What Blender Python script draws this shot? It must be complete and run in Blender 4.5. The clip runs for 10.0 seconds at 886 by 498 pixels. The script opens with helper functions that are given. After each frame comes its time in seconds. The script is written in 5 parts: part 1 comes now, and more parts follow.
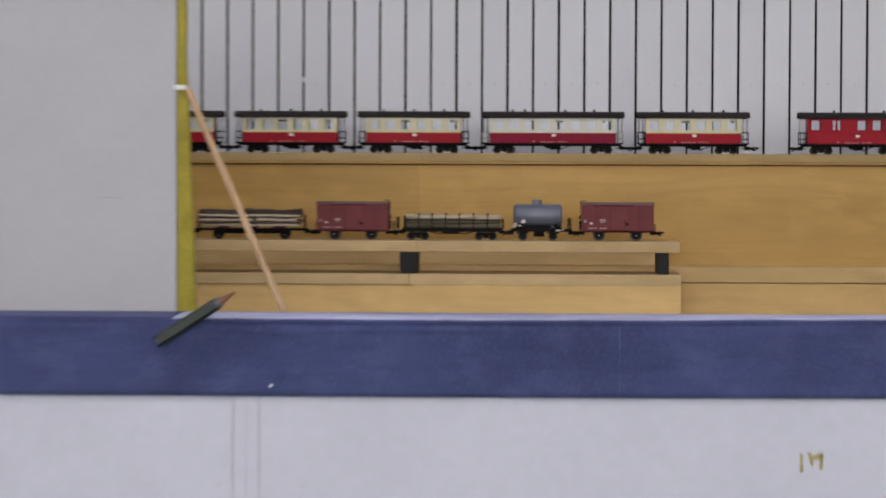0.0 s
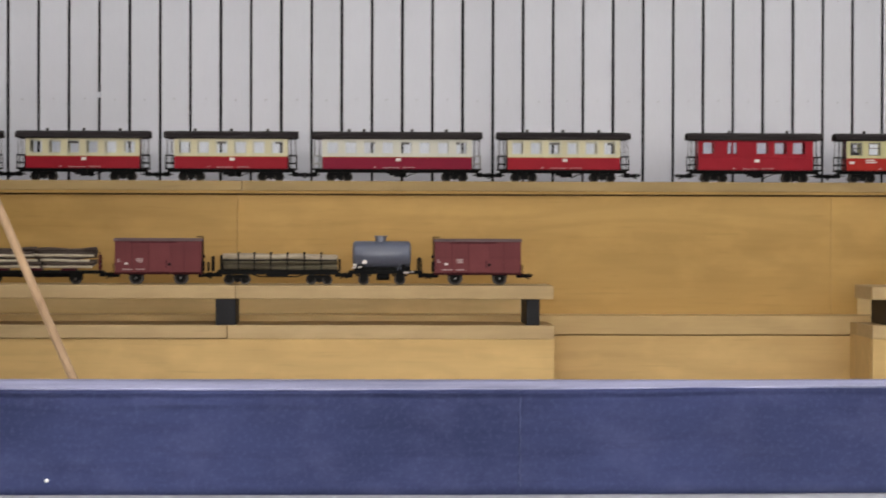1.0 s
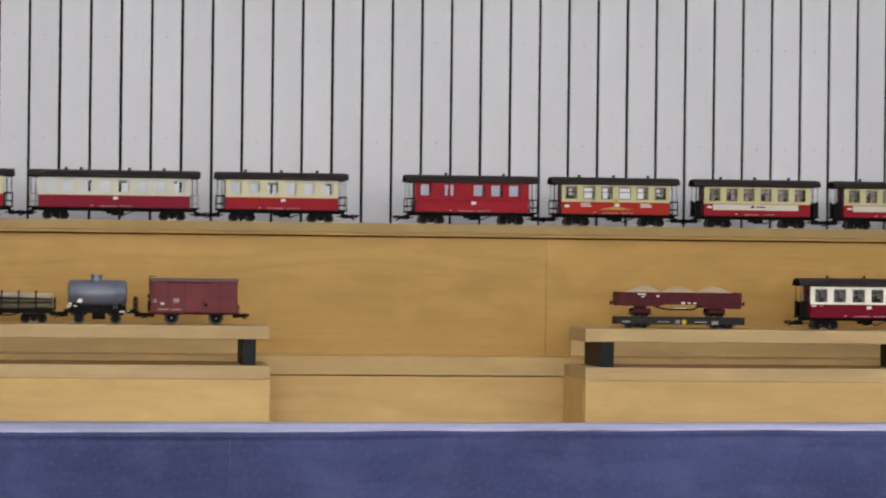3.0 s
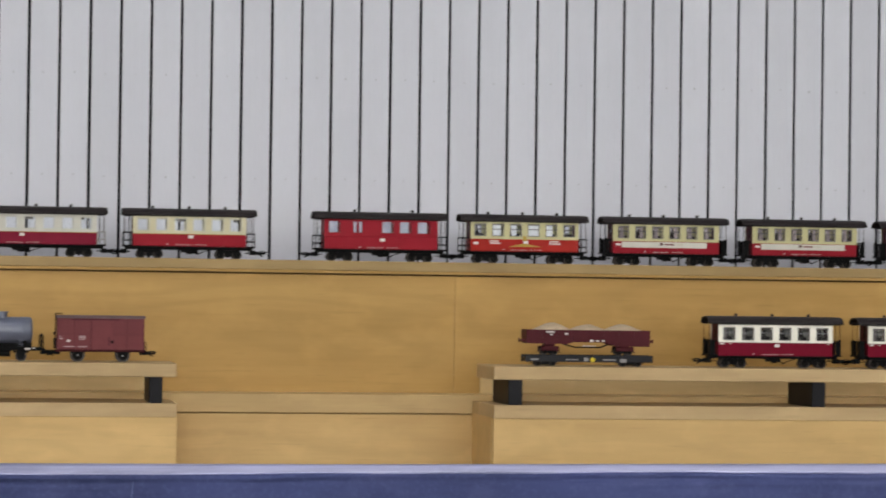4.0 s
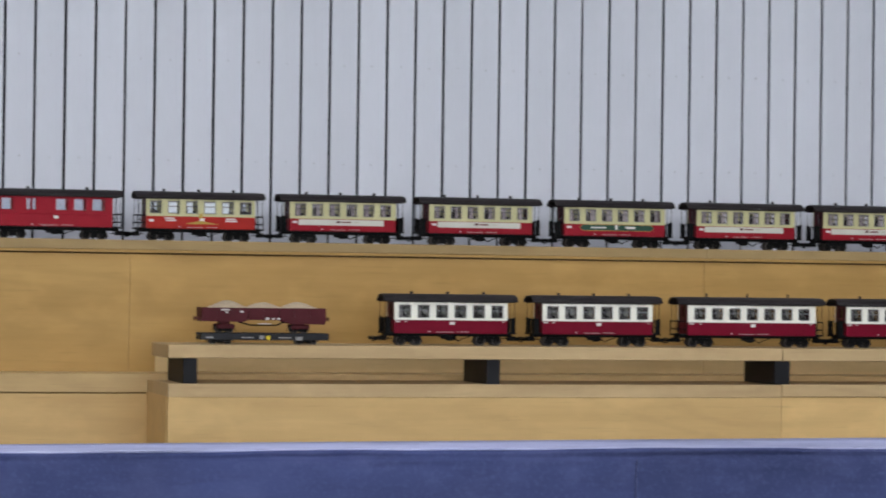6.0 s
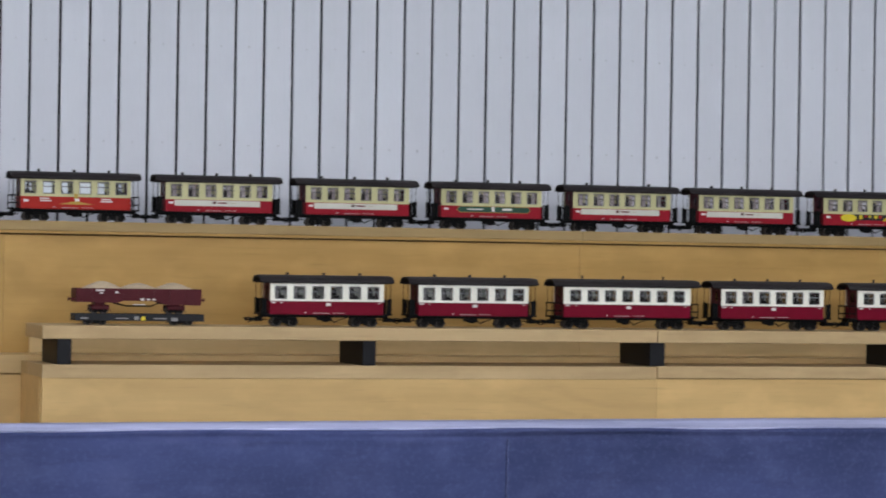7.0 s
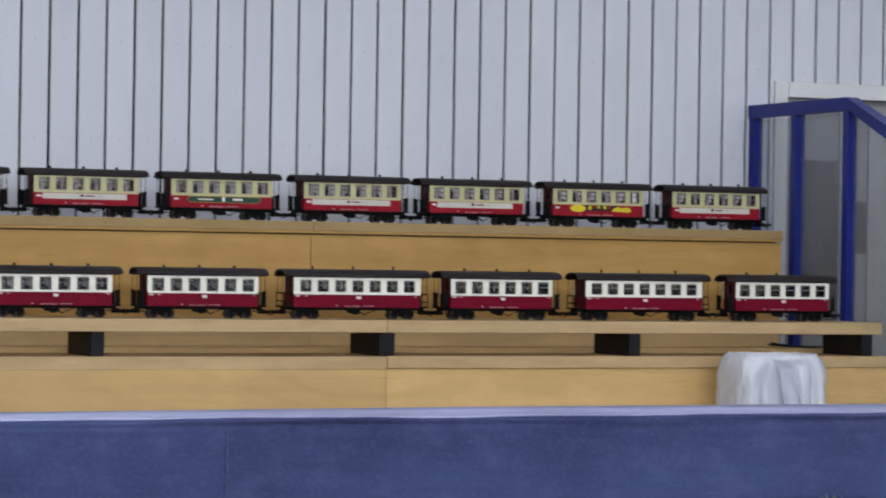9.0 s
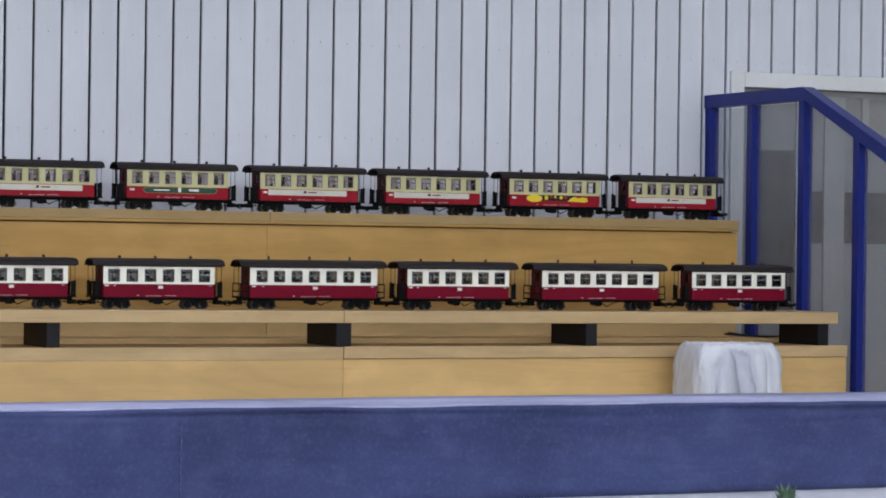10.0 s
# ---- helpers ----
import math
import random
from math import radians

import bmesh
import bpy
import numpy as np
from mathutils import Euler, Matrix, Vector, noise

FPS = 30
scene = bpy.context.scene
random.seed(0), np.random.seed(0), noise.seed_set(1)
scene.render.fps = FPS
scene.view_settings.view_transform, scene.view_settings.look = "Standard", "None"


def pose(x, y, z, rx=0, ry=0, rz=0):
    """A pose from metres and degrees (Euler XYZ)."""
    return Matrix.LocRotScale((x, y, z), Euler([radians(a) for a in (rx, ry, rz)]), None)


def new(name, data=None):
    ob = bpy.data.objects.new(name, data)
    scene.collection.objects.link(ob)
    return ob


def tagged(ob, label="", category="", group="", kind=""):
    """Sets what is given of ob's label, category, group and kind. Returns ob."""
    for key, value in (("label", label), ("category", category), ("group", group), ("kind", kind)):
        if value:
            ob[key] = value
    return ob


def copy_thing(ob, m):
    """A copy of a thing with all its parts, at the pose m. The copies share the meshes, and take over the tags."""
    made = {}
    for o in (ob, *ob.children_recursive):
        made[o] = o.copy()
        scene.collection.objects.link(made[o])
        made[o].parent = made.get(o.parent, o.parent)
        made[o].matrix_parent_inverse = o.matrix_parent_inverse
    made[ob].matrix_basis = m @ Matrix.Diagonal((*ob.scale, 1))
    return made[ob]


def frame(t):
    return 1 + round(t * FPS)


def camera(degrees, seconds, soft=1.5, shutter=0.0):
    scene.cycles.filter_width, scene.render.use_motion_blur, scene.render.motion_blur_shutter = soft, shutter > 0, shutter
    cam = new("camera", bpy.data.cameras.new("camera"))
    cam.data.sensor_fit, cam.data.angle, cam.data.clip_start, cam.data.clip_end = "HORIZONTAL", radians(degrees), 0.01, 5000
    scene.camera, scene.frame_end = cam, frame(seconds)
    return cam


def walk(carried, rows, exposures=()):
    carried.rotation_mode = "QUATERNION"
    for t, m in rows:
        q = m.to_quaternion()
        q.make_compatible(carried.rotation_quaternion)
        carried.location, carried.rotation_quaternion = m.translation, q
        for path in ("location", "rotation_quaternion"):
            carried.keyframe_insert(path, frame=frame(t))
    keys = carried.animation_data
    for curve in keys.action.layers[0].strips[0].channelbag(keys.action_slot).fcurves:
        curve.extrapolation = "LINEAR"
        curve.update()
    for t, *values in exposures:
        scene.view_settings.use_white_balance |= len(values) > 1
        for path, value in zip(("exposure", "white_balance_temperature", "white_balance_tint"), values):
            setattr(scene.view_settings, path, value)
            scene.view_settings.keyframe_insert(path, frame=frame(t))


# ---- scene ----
cam = camera(17.83, 10.0, soft=1.8, shutter=0.5)
# seconds, eye in metres, turn in degrees
ROWS = [
    (0, 0.054, -2.223, 1.298, 88.470, -0.210, 1.910),
    (0.1, 0.014, -1.581, 1.307, 88.428, -0.007, 1.467),
    (0.2, -0.032, -0.826, 1.287, 88.522, -0.014, 0.852),
    (0.3, -0.059, -0.375, 1.257, 88.712, -0.036, 0.445),
    (0.4, -0.091, -0.015, 1.241, 88.839, -0.254, -0.168),
    (0.5, -0.089, -0.023, 1.230, 89.012, 0.059, -0.468),
    (0.7, -0.091, -0.017, 1.230, 89.234, -0.019, -1.161),
    (1, -0.093, -0.008, 1.231, 89.458, -0.158, -2.032),
    (1.2, -0.094, -0.008, 1.231, 89.544, -0.191, -2.476),
    (1.5, -0.095, -0.007, 1.232, 89.634, -0.352, -3.001),
    (1.7, -0.093, -0.003, 1.232, 89.732, -0.389, -3.422),
    (2, -0.089, 0.004, 1.231, 89.816, -0.463, -4.310),
    (2.2, -0.087, -0.003, 1.233, 89.890, -0.591, -5.017),
    (2.5, -0.085, -0.013, 1.236, 90.040, -0.891, -5.907),
    (2.8, -0.071, -0.026, 1.243, 90.081, -0.850, -7.046),
    (3, -0.062, -0.034, 1.247, 90.235, -0.658, -7.594),
    (3.2, -0.052, -0.036, 1.257, 90.413, -0.436, -7.793),
    (4.3, -0.032, 0.010, 1.268, 90.983, -0.909, -10.060),
    (4.5, -0.015, 0.016, 1.248, 90.964, -0.867, -10.467),
    (4.7, -0.009, 0.014, 1.252, 90.845, -0.797, -10.971),
    (4.9, -0.004, 0.011, 1.257, 90.755, -0.820, -11.641),
    (5, -0.001, 0.010, 1.259, 90.722, -0.808, -12.139),
    (5.2, 0.005, 0.014, 1.263, 90.750, -0.870, -13.019),
    (5.5, 0.015, 0.021, 1.270, 90.615, -0.831, -14.092),
    (5.7, 0.020, 0.021, 1.269, 90.613, -0.821, -14.748),
    (6.8, 0.050, 0.018, 1.260, 90.270, -0.781, -17.539),
    (7, 0.055, 0.018, 1.259, 90.244, -0.914, -17.995),
    (7.2, 0.060, 0.020, 1.259, 90.293, -0.872, -18.476),
    (7.5, 0.068, 0.022, 1.260, 90.340, -0.913, -19.076),
    (7.7, 0.074, 0.018, 1.258, 90.367, -0.777, -19.267),
    (8, 0.082, 0.013, 1.256, 90.412, -0.628, -19.869),
    (8.2, 0.090, 0.009, 1.258, 90.443, -0.661, -20.576),
    (8.5, 0.101, 0.004, 1.260, 90.281, -0.800, -21.576),
    (8.7, 0.105, 0.002, 1.258, 90.284, -0.853, -22.247),
    (9, 0.111, 0.000, 1.256, 90.144, -0.888, -23.177),
    (9.2, 0.115, 0.001, 1.254, 90.064, -0.945, -23.604),
    (9.5, 0.120, 0.003, 1.251, 90.039, -0.964, -24.010),
    (9.7, 0.121, 0.001, 1.252, 89.982, -0.909, -24.021),
    (10, 0.123, -0.001, 1.253, 89.973, -0.765, -24.005),
]
walk(cam, [(t, pose(x, y, z, a, b, c)) for t, x, y, z, a, b, c in ROWS],
     [(0.0, -0.35, 6950, 13), (0.5, -0.24, 7150, 12), (1.0, -0.14, 7200, 12), (1.5, -0.13, 7200, 12), (3.0, -0.13, 7150, 11), (4.5, -0.15, 6750, 10), (5.5, -0.17, 6350, 10), (7.5, -0.20, 6250, 10), (9.0, -0.21, 6200, 11), (10.0, -0.18, 6200, 11)])

# ---- light: a sports hall under assumed, unseen rows of ceiling lamps ----
world = bpy.data.worlds.new("hall_air")
scene.world = world
world.use_nodes = True
world.node_tree.nodes["Background"].inputs[0].default_value = (0.75, 0.8, 1.0, 1)
world.node_tree.nodes["Background"].inputs[1].default_value = 0.08


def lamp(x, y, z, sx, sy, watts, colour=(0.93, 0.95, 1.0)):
    data = bpy.data.lights.new("assumed_ceiling_lamp", "AREA")
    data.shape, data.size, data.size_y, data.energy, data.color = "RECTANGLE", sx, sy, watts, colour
    ob = new("assumed_ceiling_lamp", data)
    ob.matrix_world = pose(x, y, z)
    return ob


# added lamps: far rows wash the south wall for frontal light, west bays stronger
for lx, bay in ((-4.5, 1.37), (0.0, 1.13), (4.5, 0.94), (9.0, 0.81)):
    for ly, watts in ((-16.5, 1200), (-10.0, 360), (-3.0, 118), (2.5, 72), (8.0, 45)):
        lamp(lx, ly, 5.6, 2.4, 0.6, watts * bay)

# ---- materials ----
def nodes_of(name):
    m = bpy.data.materials.new(name)
    m.use_nodes = True
    return m, m.node_tree, m.node_tree.nodes["Principled BSDF"]


def mix_colour(tree, fac, a, b, mode="MIX"):
    n = tree.nodes.new("ShaderNodeMix")
    n.data_type, n.blend_type = "RGBA", mode
    for socket, value in ((n.inputs[0], fac), (n.inputs[6], a), (n.inputs[7], b)):
        if isinstance(value, (int, float)):
            socket.default_value = value
        elif isinstance(value, tuple):
            socket.default_value = (*value, 1)
        else:
            tree.links.new(value, socket)
    return n.outputs[2]


def noise_at(tree, scale, detail=4, stretch=(1, 1, 1), rough=0.55):
    co = tree.nodes.new("ShaderNodeTexCoord")
    mp = tree.nodes.new("ShaderNodeMapping")
    mp.inputs[3].default_value = stretch
    tree.links.new(co.outputs["Object"], mp.inputs[0])
    n = tree.nodes.new("ShaderNodeTexNoise")
    n.inputs["Scale"].default_value, n.inputs["Detail"].default_value, n.inputs["Roughness"].default_value = scale, detail, rough
    tree.links.new(mp.outputs[0], n.inputs[0])
    return n.outputs[0]


def ramp(tree, value, lo, hi):
    n = tree.nodes.new("ShaderNodeMapRange")
    n.inputs[1].default_value, n.inputs[2].default_value = lo, hi
    tree.links.new(value, n.inputs[0])
    return n.outputs[0]


def bump(tree, shader, height, strength, distance=0.002):
    b = tree.nodes.new("ShaderNodeBump")
    b.inputs["Strength"].default_value, b.inputs["Distance"].default_value = strength, distance
    tree.links.new(height, b.inputs["Height"])
    tree.links.new(b.outputs[0], shader.inputs["Normal"])


def each_tint(tree, colour, amount):
    """A little lighter or darker from one object to the next."""
    info = tree.nodes.new("ShaderNodeObjectInfo")
    hsv = tree.nodes.new("ShaderNodeHueSaturation")
    m = tree.nodes.new("ShaderNodeMapRange")
    m.inputs[3].default_value, m.inputs[4].default_value = 1 - amount, 1 + amount
    tree.links.new(info.outputs["Random"], m.inputs[0])
    tree.links.new(m.outputs[0], hsv.inputs["Value"])
    tree.links.new(colour, hsv.inputs["Color"])
    return hsv.outputs[0]


def paint(name, colour, rough=0.5, dirt=0.12, scale=9.0, metal=0.0, grain=0.0, stretch=(1, 1, 1), tint=0.0, gloss=0.28):
    """Paint or plastic with faint stains at two scales."""
    m, tree, s = nodes_of(name)
    dark = tuple(c * (1 - dirt * 1.6) for c in colour)
    big = ramp(tree, noise_at(tree, scale, 5, stretch), 0.35, 0.75)
    c = mix_colour(tree, big, colour, dark)
    fine = ramp(tree, noise_at(tree, scale * 14, 3, stretch), 0.3, 0.7)
    light = tuple(min(1, v * (1 + dirt * 0.5)) for v in colour)
    c2 = mix_colour(tree, 0.35, c, mix_colour(tree, fine, light, dark))
    if tint:
        c2 = each_tint(tree, c2, tint)
    tree.links.new(c2, s.inputs["Base Color"])
    s.inputs["Roughness"].default_value, s.inputs["Metallic"].default_value = rough, metal
    s.inputs["Specular IOR Level"].default_value = gloss
    if grain:
        bump(tree, s, noise_at(tree, scale * 30, 3, stretch), grain)
    return m


def wood(name, light, dark, along="x", rough=0.45, scale=1.0):
    m, tree, s = nodes_of(name)
    st = {"x": (0.35, 6, 6), "y": (6, 0.35, 6), "z": (6, 6, 0.35)}[along]
    st = tuple(v * scale for v in st)
    broad = ramp(tree, noise_at(tree, 1.6, 4, st), 0.3, 0.72)
    fine = ramp(tree, noise_at(tree, 9.0, 6, st, 0.65), 0.35, 0.7)
    stain = ramp(tree, noise_at(tree, 2.3, 4, (0.7, 1, 1.6)), 0.42, 0.8)
    c = mix_colour(tree, broad, light, dark)
    c = mix_colour(tree, 0.14, c, mix_colour(tree, fine, light, tuple(v * 0.72 for v in dark)))
    c = mix_colour(tree, stain, c, mix_colour(tree, 0.14, c, tuple(v * 0.6 for v in dark)))
    # flame figure: contour lines of a slow field
    field = tree.nodes.new("ShaderNodeMath")
    field.operation, field.inputs[1].default_value = "MULTIPLY", 46.0
    tree.links.new(noise_at(tree, 1.1, 1, tuple(v * (1.6 if v < scale else 0.55) for v in st)), field.inputs[0])
    lines = tree.nodes.new("ShaderNodeMath")
    lines.operation = "SINE"
    tree.links.new(field.outputs[0], lines.inputs[0])
    c = mix_colour(tree, ramp(tree, lines.outputs[0], 0.1, 1.6), c, mix_colour(tree, 0.28, c, tuple(v * 0.7 for v in dark)))
    # mottled patches, paler and darker, and short dark pores
    pale = ramp(tree, noise_at(tree, 5.5, 3, (0.9, 1, 1.5)), 0.5, 0.78)
    c = mix_colour(tree, pale, c, mix_colour(tree, 0.3, c, tuple(min(1, v * 1.35) for v in light)))
    dull = ramp(tree, noise_at(tree, 5.0, 5, (0.6, 1, 1.6), 0.65), 0.54, 0.8)
    c = mix_colour(tree, dull, c, mix_colour(tree, 0.2, c, tuple(v * 0.62 for v in dark)))
    pores = ramp(tree, noise_at(tree, 26.0, 2, tuple(v * 0.5 for v in st)), 0.62, 0.8)
    c = mix_colour(tree, pores, c, mix_colour(tree, 0.22, c, tuple(v * 0.45 for v in dark)))
    c = each_tint(tree, c, 0.07)
    tree.links.new(c, s.inputs["Base Color"])
    s.inputs["Roughness"].default_value = rough
    s.inputs["Specular IOR Level"].default_value = 0.2
    bump(tree, s, noise_at(tree, 14.0, 4, st), 0.05, 0.001)
    return m


def clear_glass(name, colour=(0.9, 0.95, 0.95), rough=0.02, ior=1.3, haze=0.0):
    """Thin pane: mostly clear, with gloss."""
    m, tree, s = nodes_of(name)
    out = tree.nodes["Material Output"]
    tr = tree.nodes.new("ShaderNodeBsdfTransparent")
    tr.inputs[0].default_value = (*colour, 1)
    gl = tree.nodes.new("ShaderNodeBsdfGlossy")
    gl.inputs["Roughness"].default_value = rough
    fr = tree.nodes.new("ShaderNodeFresnel")
    fr.inputs[0].default_value = ior
    mx = tree.nodes.new("ShaderNodeMixShader")
    tree.links.new(fr.outputs[0], mx.inputs[0])
    tree.links.new(tr.outputs[0], mx.inputs[1])
    tree.links.new(gl.outputs[0], mx.inputs[2])
    last = mx.outputs[0]
    if haze:
        # upright streaks of reflected light painted into the pane as grey haze
        df = tree.nodes.new("ShaderNodeBsdfDiffuse")
        df.inputs[0].default_value = (0.58, 0.60, 0.66, 1)
        streak_haze = tree.nodes.new("ShaderNodeMath")
        streak_haze.operation, streak_haze.inputs[1].default_value = "MULTIPLY", haze * 2
        tree.links.new(noise_at(tree, 3.0, 4, (1, 8, 0.25)), streak_haze.inputs[0])
        m2 = tree.nodes.new("ShaderNodeMixShader")
        tree.links.new(streak_haze.outputs[0], m2.inputs[0])
        tree.links.new(last, m2.inputs[1])
        tree.links.new(df.outputs[0], m2.inputs[2])
        last = m2.outputs[0]
    tree.links.new(last, out.inputs[0])
    return m


def felt(name, colour, worn):
    """Napped felt: soft cloudy patches and a fine fibre relief."""
    m, tree, s = nodes_of(name)
    dark = tuple(v * 0.62 for v in colour)
    c = mix_colour(tree, ramp(tree, noise_at(tree, 2.6, 3, (0.7, 1, 1.2), 0.5), 0.34, 0.68), colour, dark)
    c = mix_colour(tree, ramp(tree, noise_at(tree, 9.0, 4, (0.8, 1, 1.1), 0.6), 0.48, 0.78), c, mix_colour(tree, 0.4, c, worn))
    c = mix_colour(tree, ramp(tree, noise_at(tree, 13.0, 5, (0.35, 1, 2.2), 0.65), 0.5, 0.8), c, mix_colour(tree, 0.5, c, tuple(v * 0.45 for v in colour)))
    c = mix_colour(tree, ramp(tree, noise_at(tree, 95.0, 3, (1, 1, 1)), 0.5, 0.85), c, mix_colour(tree, 0.35, c, worn))
    tree.links.new(c, s.inputs["Base Color"])
    s.inputs["Roughness"].default_value = 1.0
    s.inputs["Specular IOR Level"].default_value = 0.05
    s.inputs["Sheen Weight"].default_value = 0.12
    s.inputs["Sheen Roughness"].default_value = 0.5
    s.inputs["Sheen Tint"].default_value = (0.55, 0.6, 1.0, 1)
    bump(tree, s, noise_at(tree, 160, 3), 0.3, 0.001)
    return m


M = {}
M["board"] = paint("white_board_paint", (0.67, 0.682, 0.755), 0.55, 0.05, 3.0, stretch=(4, 4, 0.5), tint=0.025, grain=0.05)
M["gap"] = paint("dark_backing", (0.012, 0.012, 0.015), 0.9, 0.2, gloss=0.1)
M["plaster"] = paint("hall_wall_paint", (0.80, 0.79, 0.77), 0.8, 0.06, 1.5)
M["ceiling"] = paint("ceiling_paint", (0.75, 0.75, 0.73), 0.9, 0.05, 1.0)
M["riser"] = wood("veneer_wood", (0.468, 0.284, 0.090), (0.398, 0.232, 0.068), "x", 0.45)
M["nosing"] = wood("worn_beech_wood", (0.575, 0.412, 0.222), (0.475, 0.325, 0.163), "x", 0.5)
M["bench_top"] = wood("yellowed_beech_wood", (0.400, 0.278, 0.130), (0.33, 0.222, 0.097), "x", 0.5)
# riser wood made paler: bounced light put into the colour
M["base_board"] = wood("beech_with_bounce_light", (0.74, 0.55, 0.29), (0.64, 0.46, 0.22), "x", 0.5)
M["platform"] = wood("worn_platform_wood", (0.60, 0.42, 0.20), (0.515, 0.345, 0.155), "x", 0.5)
M["tread"] = wood("tread_wood", (0.58, 0.40, 0.19), (0.50, 0.33, 0.15), "x", 0.5)
M["black"] = paint("black_beam_paint", (0.012, 0.0115, 0.015), 0.55, 0.35, 12, gloss=0.2)
# wood with the recess shade put into its colour
M["recess"] = paint("shade_painted_wood", (0.13, 0.08, 0.035), 0.8, 0.2)
M["blue_felt"] = felt("navy_felt", (0.052, 0.065, 0.160), (0.100, 0.112, 0.236))
# paler copy of the navy felt: grazing sheen put into its colour
M["blue_edge"] = felt("felt_edge_painted_sheen", (0.44, 0.45, 0.66), (0.58, 0.58, 0.76))
M["white_panel"] = paint("white_foam_paint", (0.455, 0.466, 0.548), 0.8, 0.06, 2.2, grain=0.08)
M["grey_panel"] = paint("grey_white_board", (0.46, 0.457, 0.51), 0.8, 0.05, 2.5, grain=0.2)
M["mustard"] = paint("mustard_edge_paint", (0.40, 0.33, 0.05), 0.8, 0.35, 11.0, grain=0.4)
M["dowel"] = wood("pale_dowel_wood", (0.56, 0.38, 0.24), (0.45, 0.29, 0.175), "z", 0.5, 3.0)
M["rail_blue"] = paint("gloss_blue_paint", (0.012, 0.023, 0.21), 0.3, 0.12, 6.0, gloss=0.2)
M["trim_white"] = paint("white_frame_paint", (0.72, 0.72, 0.74), 0.45, 0.05, 4.0)


M["floor"] = paint("linoleum", (0.20, 0.22, 0.20), 0.45, 0.15, 2.0)
M["front_riser"] = wood("light_veneer_wood", (0.705, 0.472, 0.202), (0.62, 0.40, 0.162), "x", 0.45)
M["door_light"] = paint("light_grey_batten", (0.33, 0.326, 0.33), 0.5, 0.1, 3.0)
M["door_grey"] = paint("grey_door_paint", (0.27, 0.265, 0.27), 0.5, 0.12, 3.0)
M["door_brown"] = paint("dark_brown_panel", (0.105, 0.097, 0.096), 0.4, 0.3, 5.0, stretch=(6, 6, 0.5))
M["joint"] = paint("grey_joint_board", (0.50, 0.50, 0.50), 0.8, 0.15, 6.0)
M["seam"] = paint("seam_thread", (0.11, 0.125, 0.26), 0.9, 0.5, 30)
M["tape_edge"] = paint("brownish_tape", (0.46, 0.44, 0.42), 0.8, 0.3, 20)
M["bin_grey"] = paint("grey_bin_plastic", (0.16, 0.16, 0.18), 0.5, 0.1, 6)
M["steel"] = paint("bright_steel", (0.75, 0.75, 0.76), 0.25, 0.1, 20, metal=0.9)
M["pencil_green"] = paint("dark_green_lacquer", (0.018, 0.028, 0.022), 0.4, 0.3, 15)
M["pencil_grey"] = paint("chipped_grey", (0.14, 0.13, 0.13), 0.7, 0.4, 40)
M["tip_brown"] = paint("brown_tip", (0.20, 0.085, 0.06), 0.7, 0.3, 40)
# rolling stock
M["cream_pale"] = paint("pale_cream_plastic", (0.60, 0.555, 0.37), 0.4, 0.06, 20)
M["cream"] = paint("cream_yellow_plastic", (0.52, 0.485, 0.26), 0.4, 0.06, 20)
M["ivory"] = paint("ivory_plastic", (0.58, 0.57, 0.51), 0.4, 0.06, 20)
M["white_body"] = paint("white_plastic", (0.86, 0.83, 0.745), 0.4, 0.05, 20)
M["red"] = paint("signal_red_plastic", (0.31, 0.014, 0.026), 0.4, 0.1, 20, gloss=0.06)
M["deep_red"] = paint("deep_red_plastic", (0.285, 0.013, 0.024), 0.4, 0.12, 20, gloss=0.06)
M["orange_red"] = paint("orange_red_plastic", (0.385, 0.026, 0.020), 0.4, 0.1, 20, gloss=0.06)
M["crimson"] = paint("crimson_plastic", (0.225, 0.011, 0.034), 0.4, 0.1, 20, gloss=0.06)
M["wine"] = paint("wine_red_plastic", (0.165, 0.004, 0.019), 0.4, 0.1, 20, gloss=0.06)
M["end_brown"] = paint("dark_red_brown_end", (0.095, 0.010, 0.018), 0.5, 0.2, 25, gloss=0.08)
M["roof"] = paint("anthracite_roof", (0.024, 0.0185, 0.0195), 0.55, 0.25, 12, grain=0.1, gloss=0.2)
M["iron"] = paint("black_iron_plastic", (0.0035, 0.0035, 0.004), 0.6, 0.3, 30, gloss=0.1)
M["transporter"] = paint("blue_black_iron", (0.010, 0.010, 0.015), 0.45, 0.3, 30, gloss=0.2)
M["wheel"] = paint("blackened_wheel_steel", (0.006, 0.005, 0.005), 0.55, 0.3, 40, gloss=0.1)
M["tyre"] = paint("dull_tread", (0.065, 0.054, 0.048), 0.45, 0.3, 40, metal=0.2)
M["frame_dark"] = paint("grey_window_frame", (0.13, 0.12, 0.115), 0.5, 0.1, 40)
M["rail_pale"] = paint("pale_grey_railing", (0.42, 0.42, 0.42), 0.5, 0.2, 40)
M["frame_mid"] = paint("dull_window_frame", (0.17, 0.155, 0.15), 0.5, 0.1, 40)
M["curtain_mauve"] = paint("mauve_grey_curtain", (0.44, 0.39, 0.41), 0.9, 0.2, 60)
M["frame_light"] = paint("pale_window_bar", (0.24, 0.24, 0.26), 0.5, 0.1, 40)
M["seat"] = paint("dark_brown_seat", (0.040, 0.032, 0.032), 0.6, 0.2, 30)
M["curtain"] = paint("white_curtain", (0.82, 0.83, 0.88), 0.9, 0.1, 60)
M["curtain_lilac"] = paint("lilac_grey_curtain", (0.50, 0.48, 0.60), 0.9, 0.2, 60)
M["lettering"] = paint("white_lettering", (0.78, 0.72, 0.70), 0.6, 0.1, 60)
